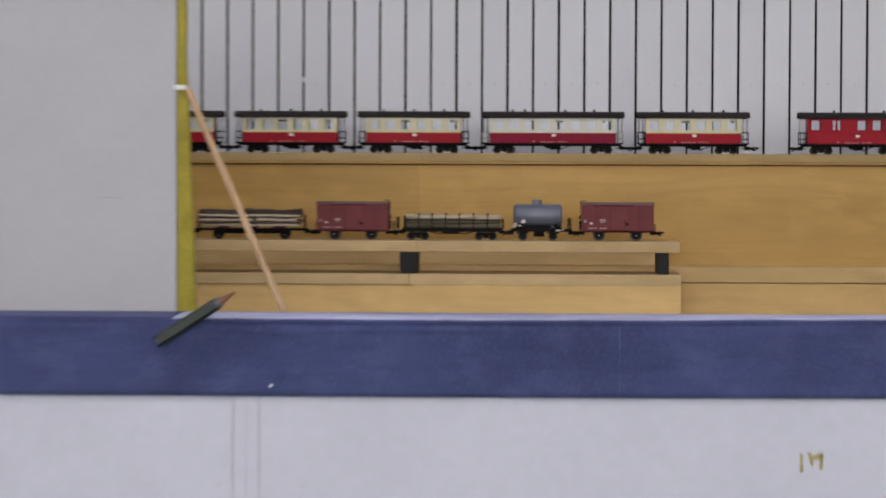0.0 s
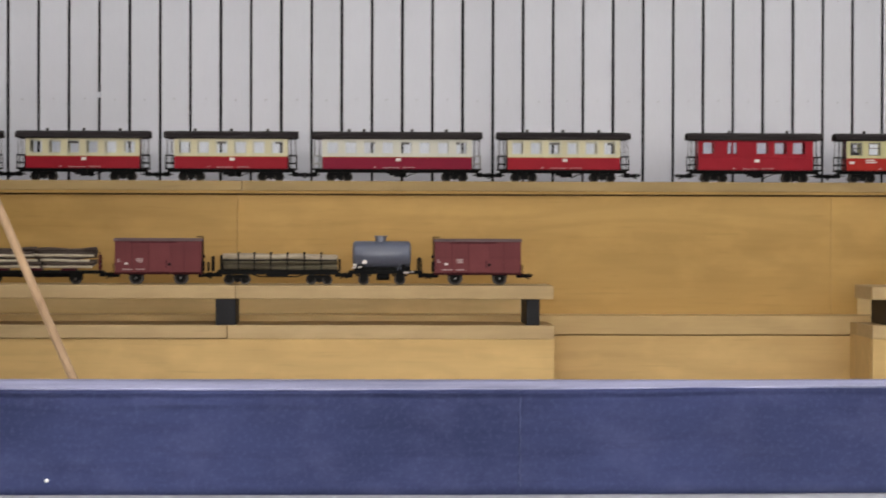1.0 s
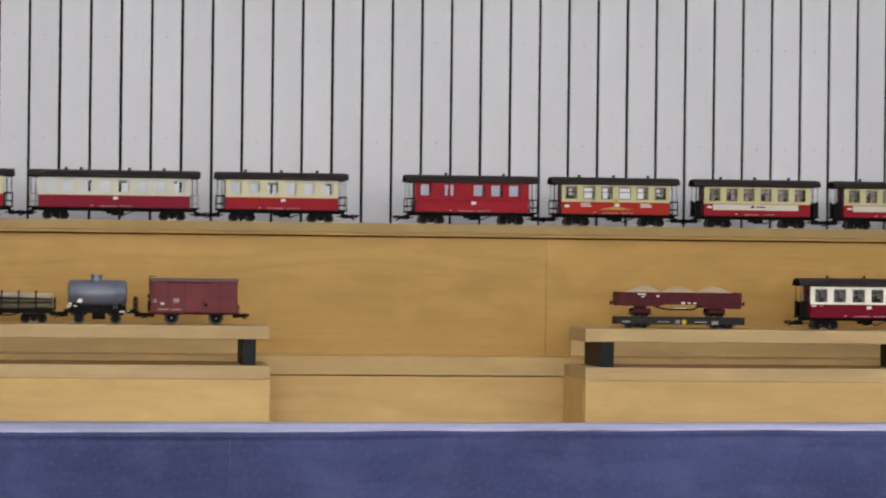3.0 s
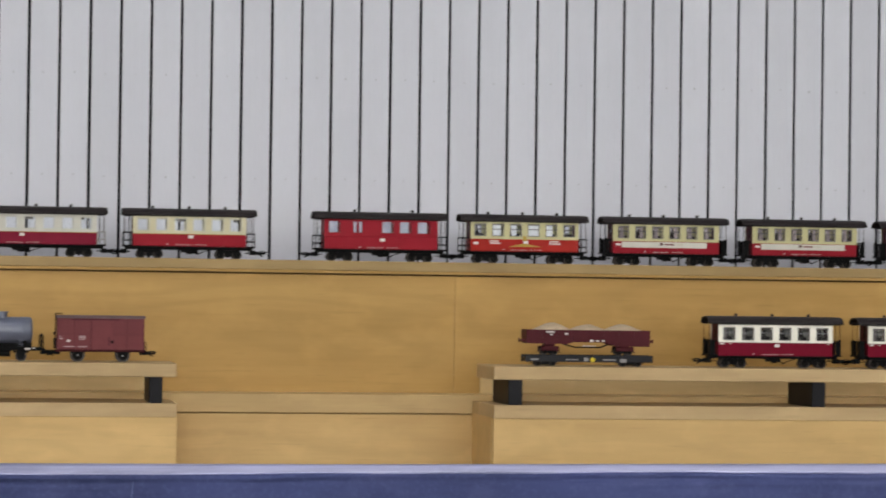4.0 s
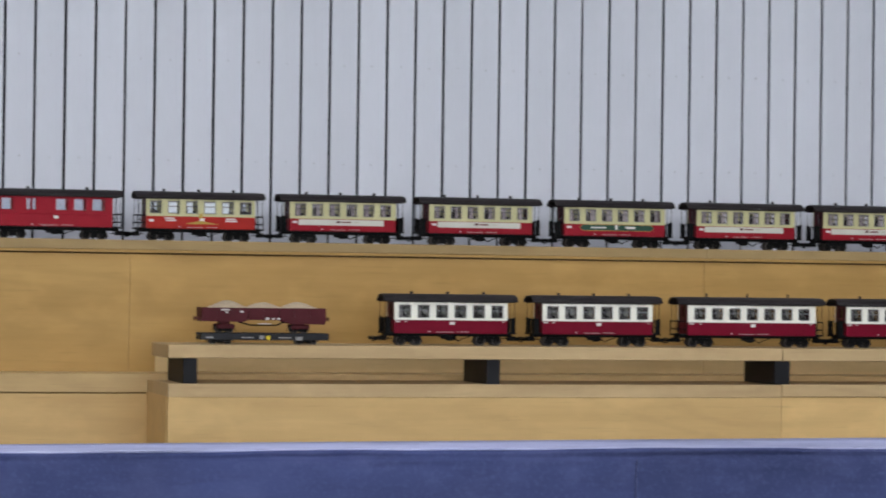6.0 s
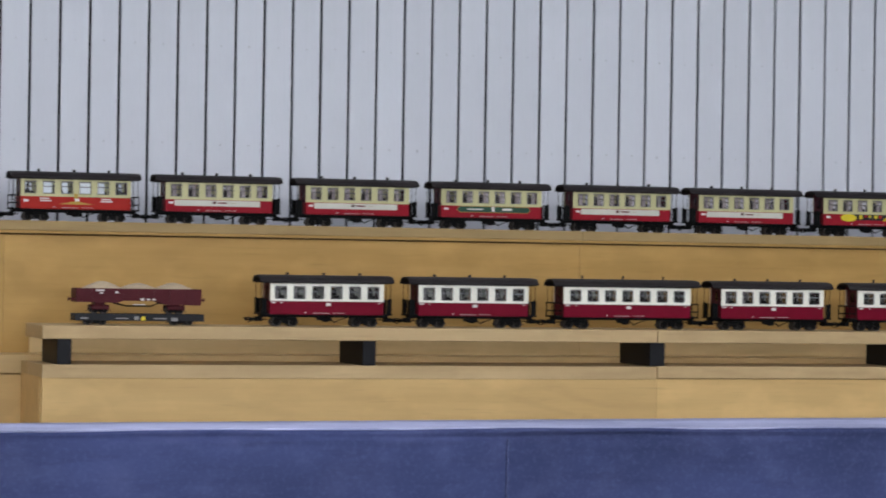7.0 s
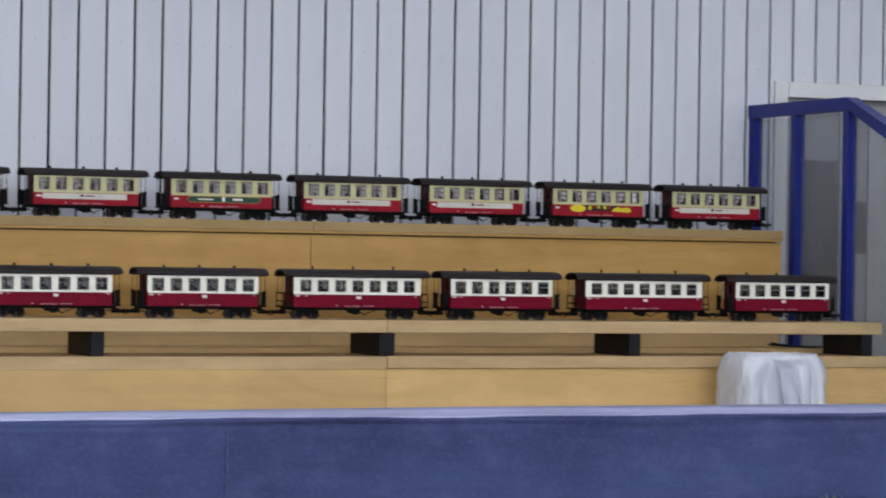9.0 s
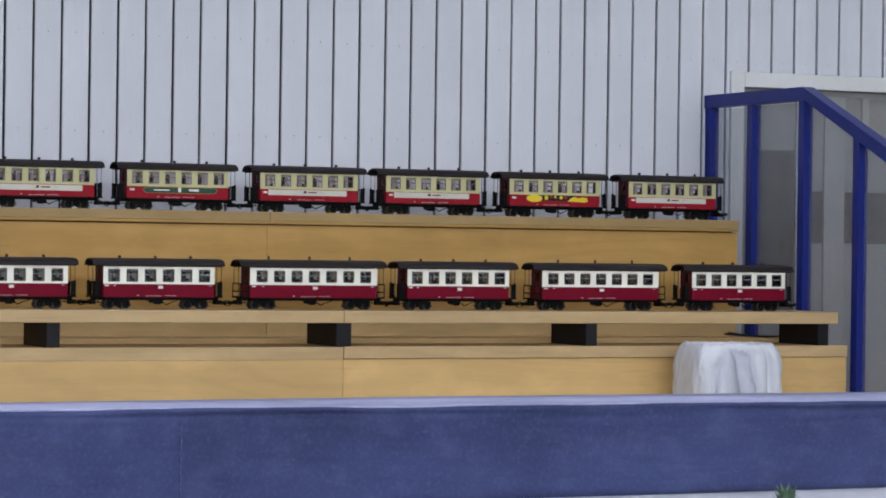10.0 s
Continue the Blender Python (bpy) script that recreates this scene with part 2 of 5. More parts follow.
M["lettering_dim"] = paint("faded_pink_lettering", (0.55, 0.42, 0.42), 0.6, 0.2, 60)
M["banner_white"] = paint("white_banner", (0.60, 0.58, 0.53), 0.5, 0.05, 30)
M["banner_green"] = paint("green_banner", (0.012, 0.06, 0.035), 0.45, 0.1, 30)
M["banner_yellow"] = paint("yellow_banner", (0.72, 0.56, 0.02), 0.45, 0.08, 30)
M["gold"] = paint("gold_line", (0.45, 0.30, 0.05), 0.5, 0.1, 30)
M["freight_brown"] = paint("faded_red_brown_planks", (0.175, 0.047, 0.053), 0.55, 0.15, 15, tint=0.06, gloss=0.1)
M["freight_rib"] = paint("worn_red_brown_ribs", (0.15, 0.036, 0.041), 0.55, 0.2, 15, gloss=0.1)
M["freight_dark"] = paint("dark_red_brown", (0.085, 0.014, 0.020), 0.5, 0.2, 15, gloss=0.1)
M["freight_roof"] = paint("dull_brown_roof", (0.17, 0.11, 0.115), 0.7, 0.2, 15, gloss=0.2)
M["tank"] = paint("blue_grey_tank", (0.10, 0.115, 0.175), 0.40, 0.14, 12, gloss=1.0)
M["log_bark"] = wood("grey_log", (0.30, 0.26, 0.22), (0.15, 0.12, 0.10), "x", 0.8, 6)
M["log_pale"] = wood("pale_log", (0.62, 0.55, 0.44), (0.36, 0.30, 0.22), "x", 0.8, 6)
M["log_peeled"] = wood("peeled_log", (0.56, 0.47, 0.36), (0.22, 0.17, 0.12), "x", 0.8, 6)
M["log_mossy"] = wood("mossy_log", (0.17, 0.145, 0.10), (0.05, 0.040, 0.026), "x", 0.8, 6)
M["log_dark"] = wood("dark_log", (0.10, 0.074, 0.062), (0.045, 0.031, 0.026), "x", 0.8, 6)
M["sand"] = paint("dry_sand", (0.59, 0.46, 0.32), 0.95, 0.2, 60, grain=0.6)
M["pane_smoke"] = clear_glass("smoky_pane", (0.72, 0.72, 0.72), 0.02, 1.3)
M["pane"] = clear_glass("window_pane", (0.97, 0.98, 0.985), 0.02, 1.25)
M["pane_dusty"] = clear_glass("dusty_pane", (0.94, 0.92, 0.92), 0.02, 1.25)
M["rail_glass"] = clear_glass("rail_glass", (0.91, 0.92, 0.94), 0.06, 1.10, 0.11)


def bag_film(name, clear):
    """Thin milky plastic film: a share of the light passes straight through."""
    m, tree, s = nodes_of(name)
    c = mix_colour(tree, ramp(tree, noise_at(tree, 7, 4), 0.35, 0.7), (0.89, 0.905, 0.985), (0.80, 0.825, 0.94))
    tree.links.new(c, s.inputs["Base Color"])
    s.inputs["Roughness"].default_value = 0.22
    s.inputs["Specular IOR Level"].default_value = 0.7
    bump(tree, s, noise_at(tree, 19, 5, (1, 1, 0.45), 0.7), 0.9, 0.012)
    tr = tree.nodes.new("ShaderNodeBsdfTransparent")
    tr.inputs[0].default_value = (0.92, 0.93, 0.95, 1)
    mx = tree.nodes.new("ShaderNodeMixShader")
    mx.inputs[0].default_value = clear
    tree.links.new(s.outputs[0], mx.inputs[1])
    tree.links.new(tr.outputs[0], mx.inputs[2])
    tree.links.new(mx.outputs[0], tree.nodes["Material Output"].inputs[0])
    return m


M["bag"] = bag_film("milky_bin_bag", 0.22)
M["bag_double"] = bag_film("doubled_bag_film", 0.03)
M["leaf"] = paint("pale_green_foliage", (0.13, 0.21, 0.14), 0.7, 0.3, 60, tint=0.2)
M["nail"] = paint("dull_nail_heads", (0.42, 0.42, 0.45), 0.5, 0.1, 30)
M["pin"] = paint("white_pin_head", (0.82, 0.82, 0.84), 0.3, 0.05, 30)
M["mark_yellow"] = paint("smeared_yellow_paint", (0.36, 0.32, 0.14), 0.8, 0.4, 30)
# ---- mesh helpers ----
def part(name, bm, material, parent=None, label="", smooth=False):
    me = bpy.data.meshes.new(name)
    bm.to_mesh(me)
    bm.free()
    me.materials.append(material)
    if smooth:
        for p in me.polygons:
            p.use_smooth = True
    ob = new(name, me)
    if parent is not None:
        ob.parent = parent
    if label:
        ob["label"] = label
    return ob


def add_box(bm, x0, x1, y0, y1, z0, z1, bevel=0.0, seg=1):
    r = bmesh.ops.create_cube(bm, size=1.0, matrix=Matrix.LocRotScale(((x0 + x1) / 2, (y0 + y1) / 2, (z0 + z1) / 2), None, (x1 - x0, y1 - y0, z1 - z0)))
    if bevel:
        edges = list({e for v in r["verts"] for e in v.link_edges})
        bmesh.ops.bevel(bm, geom=edges, offset=bevel, segments=seg, affect="EDGES", profile=0.5)


def box(x0, x1, y0, y1, z0, z1, bevel=0.0, seg=1):
    bm = bmesh.new()
    add_box(bm, x0, x1, y0, y1, z0, z1, bevel, seg)
    return bm


def add_rod(bm, a, b, r0, r1=None, seg=10, caps=True):
    a, b = Vector(a), Vector(b)
    d = b - a
    m = Matrix.Translation((a + b) / 2) @ d.to_track_quat("Z", "Y").to_matrix().to_4x4()
    bmesh.ops.create_cone(bm, cap_ends=caps, segments=seg, radius1=r0, radius2=r0 if r1 is None else r1, depth=d.length, matrix=m)


def rod(a, b, r0, r1=None, seg=10):
    bm = bmesh.new()
    add_rod(bm, a, b, r0, r1, seg)
    return bm


def add_prism(bm, profile, x0, x1, axis="x"):
    """A profile of (y, z) pairs drawn out from x0 to x1 (axis y: (x, z) pairs from y0 to y1)."""
    def at(u, v, w):
        return (w, u, v) if axis == "x" else (u, w, v)
    a = [bm.verts.new(at(u, v, x0)) for u, v in profile]
    b = [bm.verts.new(at(u, v, x1)) for u, v in profile]
    n = len(profile)
    for i in range(n):
        j = (i + 1) % n
        bm.faces.new((a[i], a[j], b[j], b[i]))
    bm.faces.new(a[::-1])
    bm.faces.new(b)
    bmesh.ops.recalc_face_normals(bm, faces=bm.faces)


def thing(name, x, y, z, label, category, group=""):
    ob = new(name)
    ob.empty_display_size = 0.05
    ob.matrix_world = pose(x, y, z)
    return tagged(ob, label, category, group)


def setting(name, bm, material, label, category=""):
    return tagged(part(name, bm, material), label, category, "", "structure")


# ---- the hall ----
XW, XE, YS, YN, TOP = -9.0, 13.0, -18.5, 12.12, 6.0
# unseen floor and south wall: colours and hall depth chosen for the bounced light
setting("floor", box(XW - 0.2, XE + 0.2, YS - 0.2, YN + 2.2, -0.2, 0.0), M["floor"], "grey-green linoleum floor of a sports hall", "floor")
setting("ceiling", box(XW - 0.2, XE + 0.2, YS - 0.2, YN + 2.2, TOP, TOP + 0.2), M["ceiling"], "pale plain ceiling of a sports hall", "ceiling")
setting("wall_south", box(XW - 0.2, XE + 0.2, YS - 0.2, YS, 0, TOP), M["plaster"], "pale plain painted hall wall", "wall")
setting("wall_west", box(XW - 0.2, XW, YS, YN + 0.3, 0, TOP), M["plaster"], "pale plain painted hall wall", "wall")
setting("wall_east", box(XE, XE + 0.2, YS, YN + 0.3, 0, TOP), M["plaster"], "pale plain painted hall wall", "wall")

# north wall: dark backing behind white boards, with a doorway and a passage behind it
DX0, DX1, DZ = 7.13, 8.75, 2.065
bm = bmesh.new()
add_box(bm, XW, DX0, YN + 0.018, YN + 0.3, 0, TOP)
add_box(bm, DX1, XE, YN + 0.018, YN + 0.3, 0, TOP)
add_box(bm, DX0, DX1, YN + 0.018, YN + 0.3, DZ, TOP)
north = setting("wall_north", bm, M["gap"], "white painted vertical boards with dark gaps between them", "wall")
setting("wall_passage", box(DX0 - 0.5, DX1 + 0.5, YN + 1.9, YN + 2.0, 0, 2.6), M["plaster"], "plain grey wall of the passage behind the doorway", "wall")
bm = bmesh.new()
add_box(bm, DX0 - 0.5, DX0 - 0.4, YN + 0.3, YN + 1.9, 0, 2.6)
add_box(bm, DX1 + 0.4, DX1 + 0.5, YN + 0.3, YN + 1.9, 0, 2.6)
add_box(bm, DX0 - 0.5, DX1 + 0.5, YN + 0.3, YN + 2.0, 2.6, 2.7)
setting("wall_passage_sides", bm, M["plaster"], "plain grey side walls of the passage", "wall")

# door frame with its trim, and a grey leaf standing in it
frame_1 = tagged(new("door_1"), "grey door with a dark brown panel in a white frame", "door", "", "structure")
TW = 0.075
part("trim", box(DX0 - TW, DX0, YN - 0.014, YN + 0.02, 0, DZ + TW, 0.003), M["trim_white"], frame_1)
part("trim", box(DX1, DX1 + TW, YN - 0.014, YN + 0.02, 0, DZ + TW, 0.003), M["trim_white"], frame_1)
part("trim", box(DX0, DX1, YN - 0.014, YN + 0.02, DZ, DZ + TW, 0.003), M["trim_white"], frame_1)
part("jamb", box(DX0, DX0 + 0.03, YN + 0.02, YN + 0.3, 0, DZ), M["door_grey"], frame_1)
leaf = part("door_leaf", box(DX0 + 0.03, DX0 + 0.93, YN + 0.06, YN + 0.105, 0.01, DZ - 0.03, 0.003), M["door_grey"], frame_1)
part("door_leaf", box(DX0 + 0.935, DX1, YN + 0.06, YN + 0.105, 0.01, DZ - 0.03, 0.003), M["door_grey"], frame_1)
part("panel", box(DX0 + 0.032, DX0 + 0.33, YN + 0.051, YN + 0.059, 0.9, 1.76, 0.002), M["door_brown"], leaf, "dark brown panel")
for a, b in ((0.335, 0.40), (0.50, 0.62), (0.72, 0.76)):
    part("batten", box(DX0 + a, DX0 + b, YN + 0.046, YN + 0.0595, 0.01, DZ - 0.03, 0.002), M["door_light"], leaf)
# added dark band: a reflection in the railing glass, painted onto the leaf
part("rail", box(DX0 + 0.335, DX0 + 0.925, YN + 0.0535, YN + 0.0596, 1.30, 1.56, 0.002), M["door_brown"], leaf)
part("head", box(DX0 + 0.03, DX1, YN + 0.05, YN + 0.3, DZ - 0.03, DZ), M["door_grey"], frame_1)

# ---- the tribune ----
tier = thing("bleacher_upper_tier", 0, 0, 0, "upper bleacher tier of varnished yellow-brown wood along the wall", "bleacher")
for x0, x1 in ((-6.0, -3.0), (-3.0, -0.518), (-0.518, 1.893), (1.893, 4.38), (4.38, 6.705)):
    part("riser", box(x0 + 0.0003, x1 - (0.0012 if x1 == 4.38 else 0.0003), 11.42, 11.445, 0.0, 1.339, 0.001), M["riser"], tier)
# dark-painted backing draws the shade line in the gap under the bench edge
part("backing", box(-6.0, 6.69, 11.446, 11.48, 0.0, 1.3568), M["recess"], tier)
for x0, x1 in ((-6.0, -3.0), (-3.0, -0.50), (-0.50, 4.385), (4.385, 6.70)):
    part("bench_top", box(x0 + 0.0006, x1 - 0.0006, 11.40, 11.87, 1.3575, 1.397, 0.0025, 2), M["bench_top"], tier)
    part("lip", box(x0 + 0.0006, x1 - 0.0006, 11.4025, 11.44, 1.3455, 1.3571, 0.001), M["riser"], tier, "darker strip below the bench edge")
part("end_panel", box(6.672, 6.70, 11.48, 11.86, 0.0, 1.3568), M["riser"], tier)

front = thing("bleacher_lower_tier", 0, 0, 0, "lower bleacher tier of varnished yellow-brown wood with an aisle gap", "bleacher")
for x0, x1, sag in ((-6.0, -3.2, 0.006), (-3.2, 0.716, 0.006), (1.94, 4.475, 0.004), (4.475, 6.893, 0.0015)):
    part("riser", box(x0 + 0.0006, x1 - 0.0006, 10.765, 10.79, 0.0, 0.791 - sag, 0.001), M["front_riser"], front)
for x0, x1, proud, sag in ((-6.0, -3.2, 1, 0.006), (-3.2, -0.532, 1, 0.006), (-0.532, 0.716, 0, 0.006), (1.94, 4.475, 0, 0.004), (4.475, 6.893, 1, 0.0015)):
    part("nosing", box(x0 + 0.0006, x1 - 0.0006, 10.755 if proud else 10.763, 11.10, (0.793 if proud else 0.7914) - sag, 0.843 - sag, 0.003 if proud else 0.0012, 2), M["nosing"], front)
part("aisle_riser", box(0.716, 1.94, 11.240, 11.27, 0.0, 0.7798), M["front_riser"], front)
part("platform", box(-6.0, 6.893, 11.235, 11.4195, 0.784, 0.861, 0.003), M["platform"], front)
# added boards whose pale colour stands for light bounced behind the benches
for x0, x1 in ((-6.0, -3.0), (-3.0, -0.518), (-0.518, 0.675), (2.0, 4.38), (4.38, 6.70)):
    part("base_board", box(x0 + 0.0006, x1 - 0.0008, 11.412, 11.4196, 0.8614, 0.948, 0.0015), M["base_board"], tier)
for x0, x1 in ((-6.0, 0.716), (1.94, 6.893)):
    part("tread", box(x0, x1, 11.101, 11.234, 0.79, 0.836), M["tread"], front)
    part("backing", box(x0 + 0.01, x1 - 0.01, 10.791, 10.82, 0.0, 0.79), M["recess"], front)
    for xe in (x0, x1):
        e0, e1 = (xe, xe + 0.025) if xe == x0 else (xe - 0.025, xe)
        part("end_panel", box(e0, e1, 10.82, 11.244, 0.0, 0.789), M["front_riser"], front)

for x0, x1, cut in ((-6.0, 0.713, -0.50), (1.937, 6.846, 4.475)):
    mid = (x0 + x1) / 2
    bench = thing("bench", mid, 10.95, 0.843, "long pale wooden bench board lying on black bearers", "bench", "benches on the lower tier")
    for a, b in ((x0, cut), (cut, x1)):
        part("seat_board", box(a - mid + 0.0006, b - mid - 0.0006, -0.19, 0.18, 0.094, 0.146, 0.004, 2), M["nosing"], bench)
    for xr, w, foot in ((-4.2, 0.055, 0.837), (-2.9, 0.055, 0.837), (-1.75, 0.055, 0.837), (-0.499, 0.078, 0.837), (0.660, 0.050, 0.837), (2.053, 0.055, 0.839), (3.272, 0.054, 0.839), (4.510, 0.066, 0.8415), (5.645, 0.055, 0.8415), (6.798, 0.055, 0.8415)):
        if x0 < xr < x1:
            part("bearer", box(xr - w - mid, xr - mid, -0.185, 0.15, foot - 0.843, 0.094, 0.0015), M["black"], bench)

# ---- the barrier in front ----
XB = 2.0
bar = thing("barrier", XB, 6.30, 0, "white barrier with navy felt drawn over its rounded upper edge", "barrier")
for x0, x1 in ((-5.5, -0.825), (-0.825, 3.2), (3.2, 7.6)):
    part("panel", box(x0 - XB + 0.001, x1 - XB - 0.001, 0.016, 0.05, 0.0, 0.84, 0.002), M["white_panel"], bar)
part("joint_strip", box(-0.862 - XB, -0.788 - XB, 0.0135, 0.0158, 0.0, 0.835, 0.001), M["white_panel"], bar)
for xs in (-0.868, -0.826, -0.786):
    part("joint_line", box(xs - 0.0012 - XB, xs + 0.0012 - XB, 0.0128, 0.0157, 0.0, 0.628), M["tape_edge"], bar, "faint brownish edge of tape")
part("core", box(-5.5 - XB, 7.6 - XB, 0.051, 0.34, 0.0, 0.842), M["joint"], bar)


def front_height(x):
    """The padded front arris: a little higher towards the far end."""
    u = min(1.0, max(0.0, (x - 0.2) / 1.0))
    wave = 0.0022 * noise.noise(Vector((x * 2.6, 4.4, 0))) + 0.0011 * noise.noise(Vector((x * 9.0, 1.7, 0)))
    return 0.8585 + 0.0085 * u * u * (3 - 2 * u) + wave


def rear_lift(x):
    u = min(1.0, max(0.0, (x - 0.8) / 2.2))
    return 0.0095 * u - 0.0035


def felt_sheet(x0, x1, seed):
    """Felt hanging from the rolled edge down the front, with soft folds; 4 mm thick."""
    bm = bmesh.new()
    n = max(8, int((x1 - x0) / 0.02))
    drop = [0.0, 0.004, 0.008, 0.012, 0.016, 0.020, 0.024, 0.028, 0.032, 0.037, 0.042, 0.048, 0.056, 0.066, 0.08, 0.10, 0.125, 0.15, 0.19, 0.215, 0.2355]
    sheets = []
    for back in (0.0, 0.004):
        rows = []
        for d in drop:
            row = []
            for i in range(n + 1):
                x = x0 + (x1 - x0) * i / n
                fold = math.exp(-d / 0.026)
                f = noise.noise(Vector((x * 1.7 + d * 9, d * 60, seed))) * 0.020 * fold + noise.noise(Vector((x * 0.9, d * 4, seed + 3))) * 0.003
                groove = 0.020 + 0.006 * noise.noise(Vector((x * 1.3, 7.7, seed)))
                f += 0.010 * max(0.0, 0.55 + 1.2 * noise.noise(Vector((x * 2.1, 2.2, seed)))) * math.exp(-((d - groove) / 0.007) ** 2) + 0.006 * math.exp(-d / 0.05)
                f -= 0.004 * math.exp(-((d - 0.008) / 0.006) ** 2)
                h = front_height(x)
                low = 0.621 + 0.0045 * max(0.0, x - 0.2)
                row.append(bm.verts.new((x - XB, f + back + 0.010 * max(0.0, 1 - d / 0.010) ** 2, h - d * (h - low) / 0.2355)))
            rows.append(row)
        sheets.append(rows)
        for a, b in zip(rows, rows[1:]):
            for i in range(n):
                q = (a[i], b[i], b[i + 1], a[i + 1])
                bm.faces.new(q if back == 0.0 else q[::-1])
    for u, v in ((sheets[0][0], sheets[1][0]), (sheets[1][-1], sheets[0][-1])):
        for i in range(n):
            bm.faces.new((u[i], u[i + 1], v[i + 1], v[i]))
    return bm


def felt_edge(x0, x1, seed):
    """The felt top: flat behind, rolled over the front arris."""
    prof = [(0.345, 0.835), (0.345, 0.8640), (0.2, 0.8632), (0.08, 0.8610), (0.030, 0.8600), (0.018, 0.8598), (0.010, 0.8590), (0.012, 0.8560), (0.020, 0.8500), (0.05, 0.835)]
    bm = bmesh.new()
    n = max(4, int((x1 - x0) / 0.03))
    rings = []
    for i in range(n + 1):
        x = x0 + (x1 - x0) * i / n
        rings.append([bm.verts.new((x - XB, y + noise.noise(Vector((x * 5, k, seed))) * (0.002 if 3 < k < 8 else 0), z + rear_lift(x) + (front_height(x) - rear_lift(x) - 0.859) * min(1.0, max(0.0, (0.345 - y) / 0.27)) + noise.noise(Vector((x * 4, k * 0.4, seed + 5))) * (0.0025 if 4 < k < 9 else 0.0015 if 1 < k < 8 else 0))) for k, (y, z) in enumerate(prof)])
    m = len(prof)
    for a, b in zip(rings, rings[1:]):
        for k in range(m):
            j = (k + 1) % m
            bm.faces.new((a[k], a[j], b[j], b[k]))
    bm.faces.new(rings[0])
    bm.faces.new(rings[-1][::-1])
    bmesh.ops.recalc_face_normals(bm, faces=bm.faces)
    return bm


CUTS = (-5.5, 7.6)
for k, (x0, x1) in enumerate(zip(CUTS, CUTS[1:])):
    strip = part("felt_strip", felt_sheet(x0, x1, 2.3), M["blue_felt"], bar, "navy felt with soft creases", True)
    # lit top painted pale; the stretch by the partition keeps the navy
    part("felt_edge", felt_edge(-1.05, x1, 5.1), M["blue_edge"], strip, "felt top with bright sheen painted pale", True)
    part("felt_edge", felt_edge(x0, -1.052, 5.1), M["blue_felt"], strip, "navy felt top without the painted sheen", True)
for xs in (0.305, 2.262):
    sm = bmesh.new()
    for k in range(14):
        z = 0.640 + k * 0.0145
        sway = 0.0012 * math.sin(k * 2.1)
        add_box(sm, xs - 0.0011 + sway - XB, xs + 0.0011 + sway - XB, -0.0048, 0.001, z, z + 0.0125)
    part("seam", sm, M["seam"], bar, "pale stitched seam in the felt")
for xs, zs in ((-0.75, 0.654), (2.272, 0.648)):
    st = bmesh.new()
    bmesh.ops.create_uvsphere(st, u_segments=12, v_segments=8, radius=0.0048, matrix=Matrix.Translation((xs - XB, -0.006, zs)))
    add_rod(st, (xs - XB, -0.006, zs), (xs - XB, 0.012, zs), 0.0012, None, 6)
    part("pin", st, M["pin"], bar, "white round pin head", True)
# yellow paint mark and pencil strokes on the white panel
ym = bmesh.new()
for pts in (((-0.035, -0.03), (-0.024, -0.03), (-0.026, 0.028), (-0.034, 0.026)), ((-0.012, 0.03), (0.0, 0.03), (0.006, -0.006), (0.0, -0.012)), ((0.0, 0.004), (0.036, 0.012), (0.035, 0.031), (0.004, 0.022)), ((0.024, -0.022), (0.034, -0.022), (0.036, 0.02), (0.026, 0.02))):
    ym.faces.new([ym.verts.new((0.885 + a - XB, 0.0150, 0.43 + b)) for a, b in pts])
bmesh.ops.recalc_face_normals(ym, faces=ym.faces)
ret = bmesh.ops.extrude_face_region(ym, geom=ym.faces[:])
for v in ret["geom"]:
    if isinstance(v, bmesh.types.BMVert):
        v.co.y += 0.0009
bmesh.ops.recalc_face_normals(ym, faces=ym.faces)
part("paint_mark", ym, M["mark_yellow"], bar, "smeared yellow paint mark")
for xs, ln in ((-1.13, 0.022), (-0.92, 0.018), (-0.87, 0.014), (-0.66, 0.016)):
    part("pencil_stroke", box(xs - XB, xs + ln - XB, 0.0152, 0.0159, 0.3455, 0.350), M["nail"], bar)

# white board standing behind the barrier's felt edge, with its mustard edge strip
stand = thing("partition_board", -1.35, 9.0, 0.0, "tall grey-white partition board with a rough mustard-yellow edge", "partition")
EDGE = -0.026
part("board", box(-3.9, EDGE - 0.005, -0.02, 0.02, 0.0, 2.3, 0.003), M["grey_panel"], stand)
ed = bmesh.new()
prev = None
for i in range(49):
    z = i * 2.3 / 48
    a = EDGE + noise.noise(Vector((z * 3.5, 1.2, 0))) * 0.007
    b = EDGE + 0.034 + 0.042 * max(0.0, min(1.0, (1.75 - z) / 1.1)) + noise.noise(Vector((z * 3, 5.2, 0))) * 0.006
    ring = [ed.verts.new(p) for p in ((a, -0.024, z), (b, -0.024, z), (b, 0.022, z), (a, 0.022, z))]
    if prev:
        for k in range(4):
            ed.faces.new((prev[k], prev[(k + 1) % 4], ring[(k + 1) % 4], ring[k]))
    else:
        ed.faces.new(ring[::-1])
    prev = ring
ed.faces.new(prev)
bmesh.ops.recalc_face_normals(ed, faces=ed.faces)
part("edge_strip", ed, M["mustard"], stand, "rough mustard-yellow edge strip")
part("knot", box(EDGE - 0.016, EDGE + 0.038, -0.036, -0.0245, 1.626, 1.646, 0.004), M["trim_white"], stand, "white blob of filler")
part("scratch", box(-0.342, -0.258, -0.0215, -0.0201, 1.195, 1.201), M["nail"], stand)

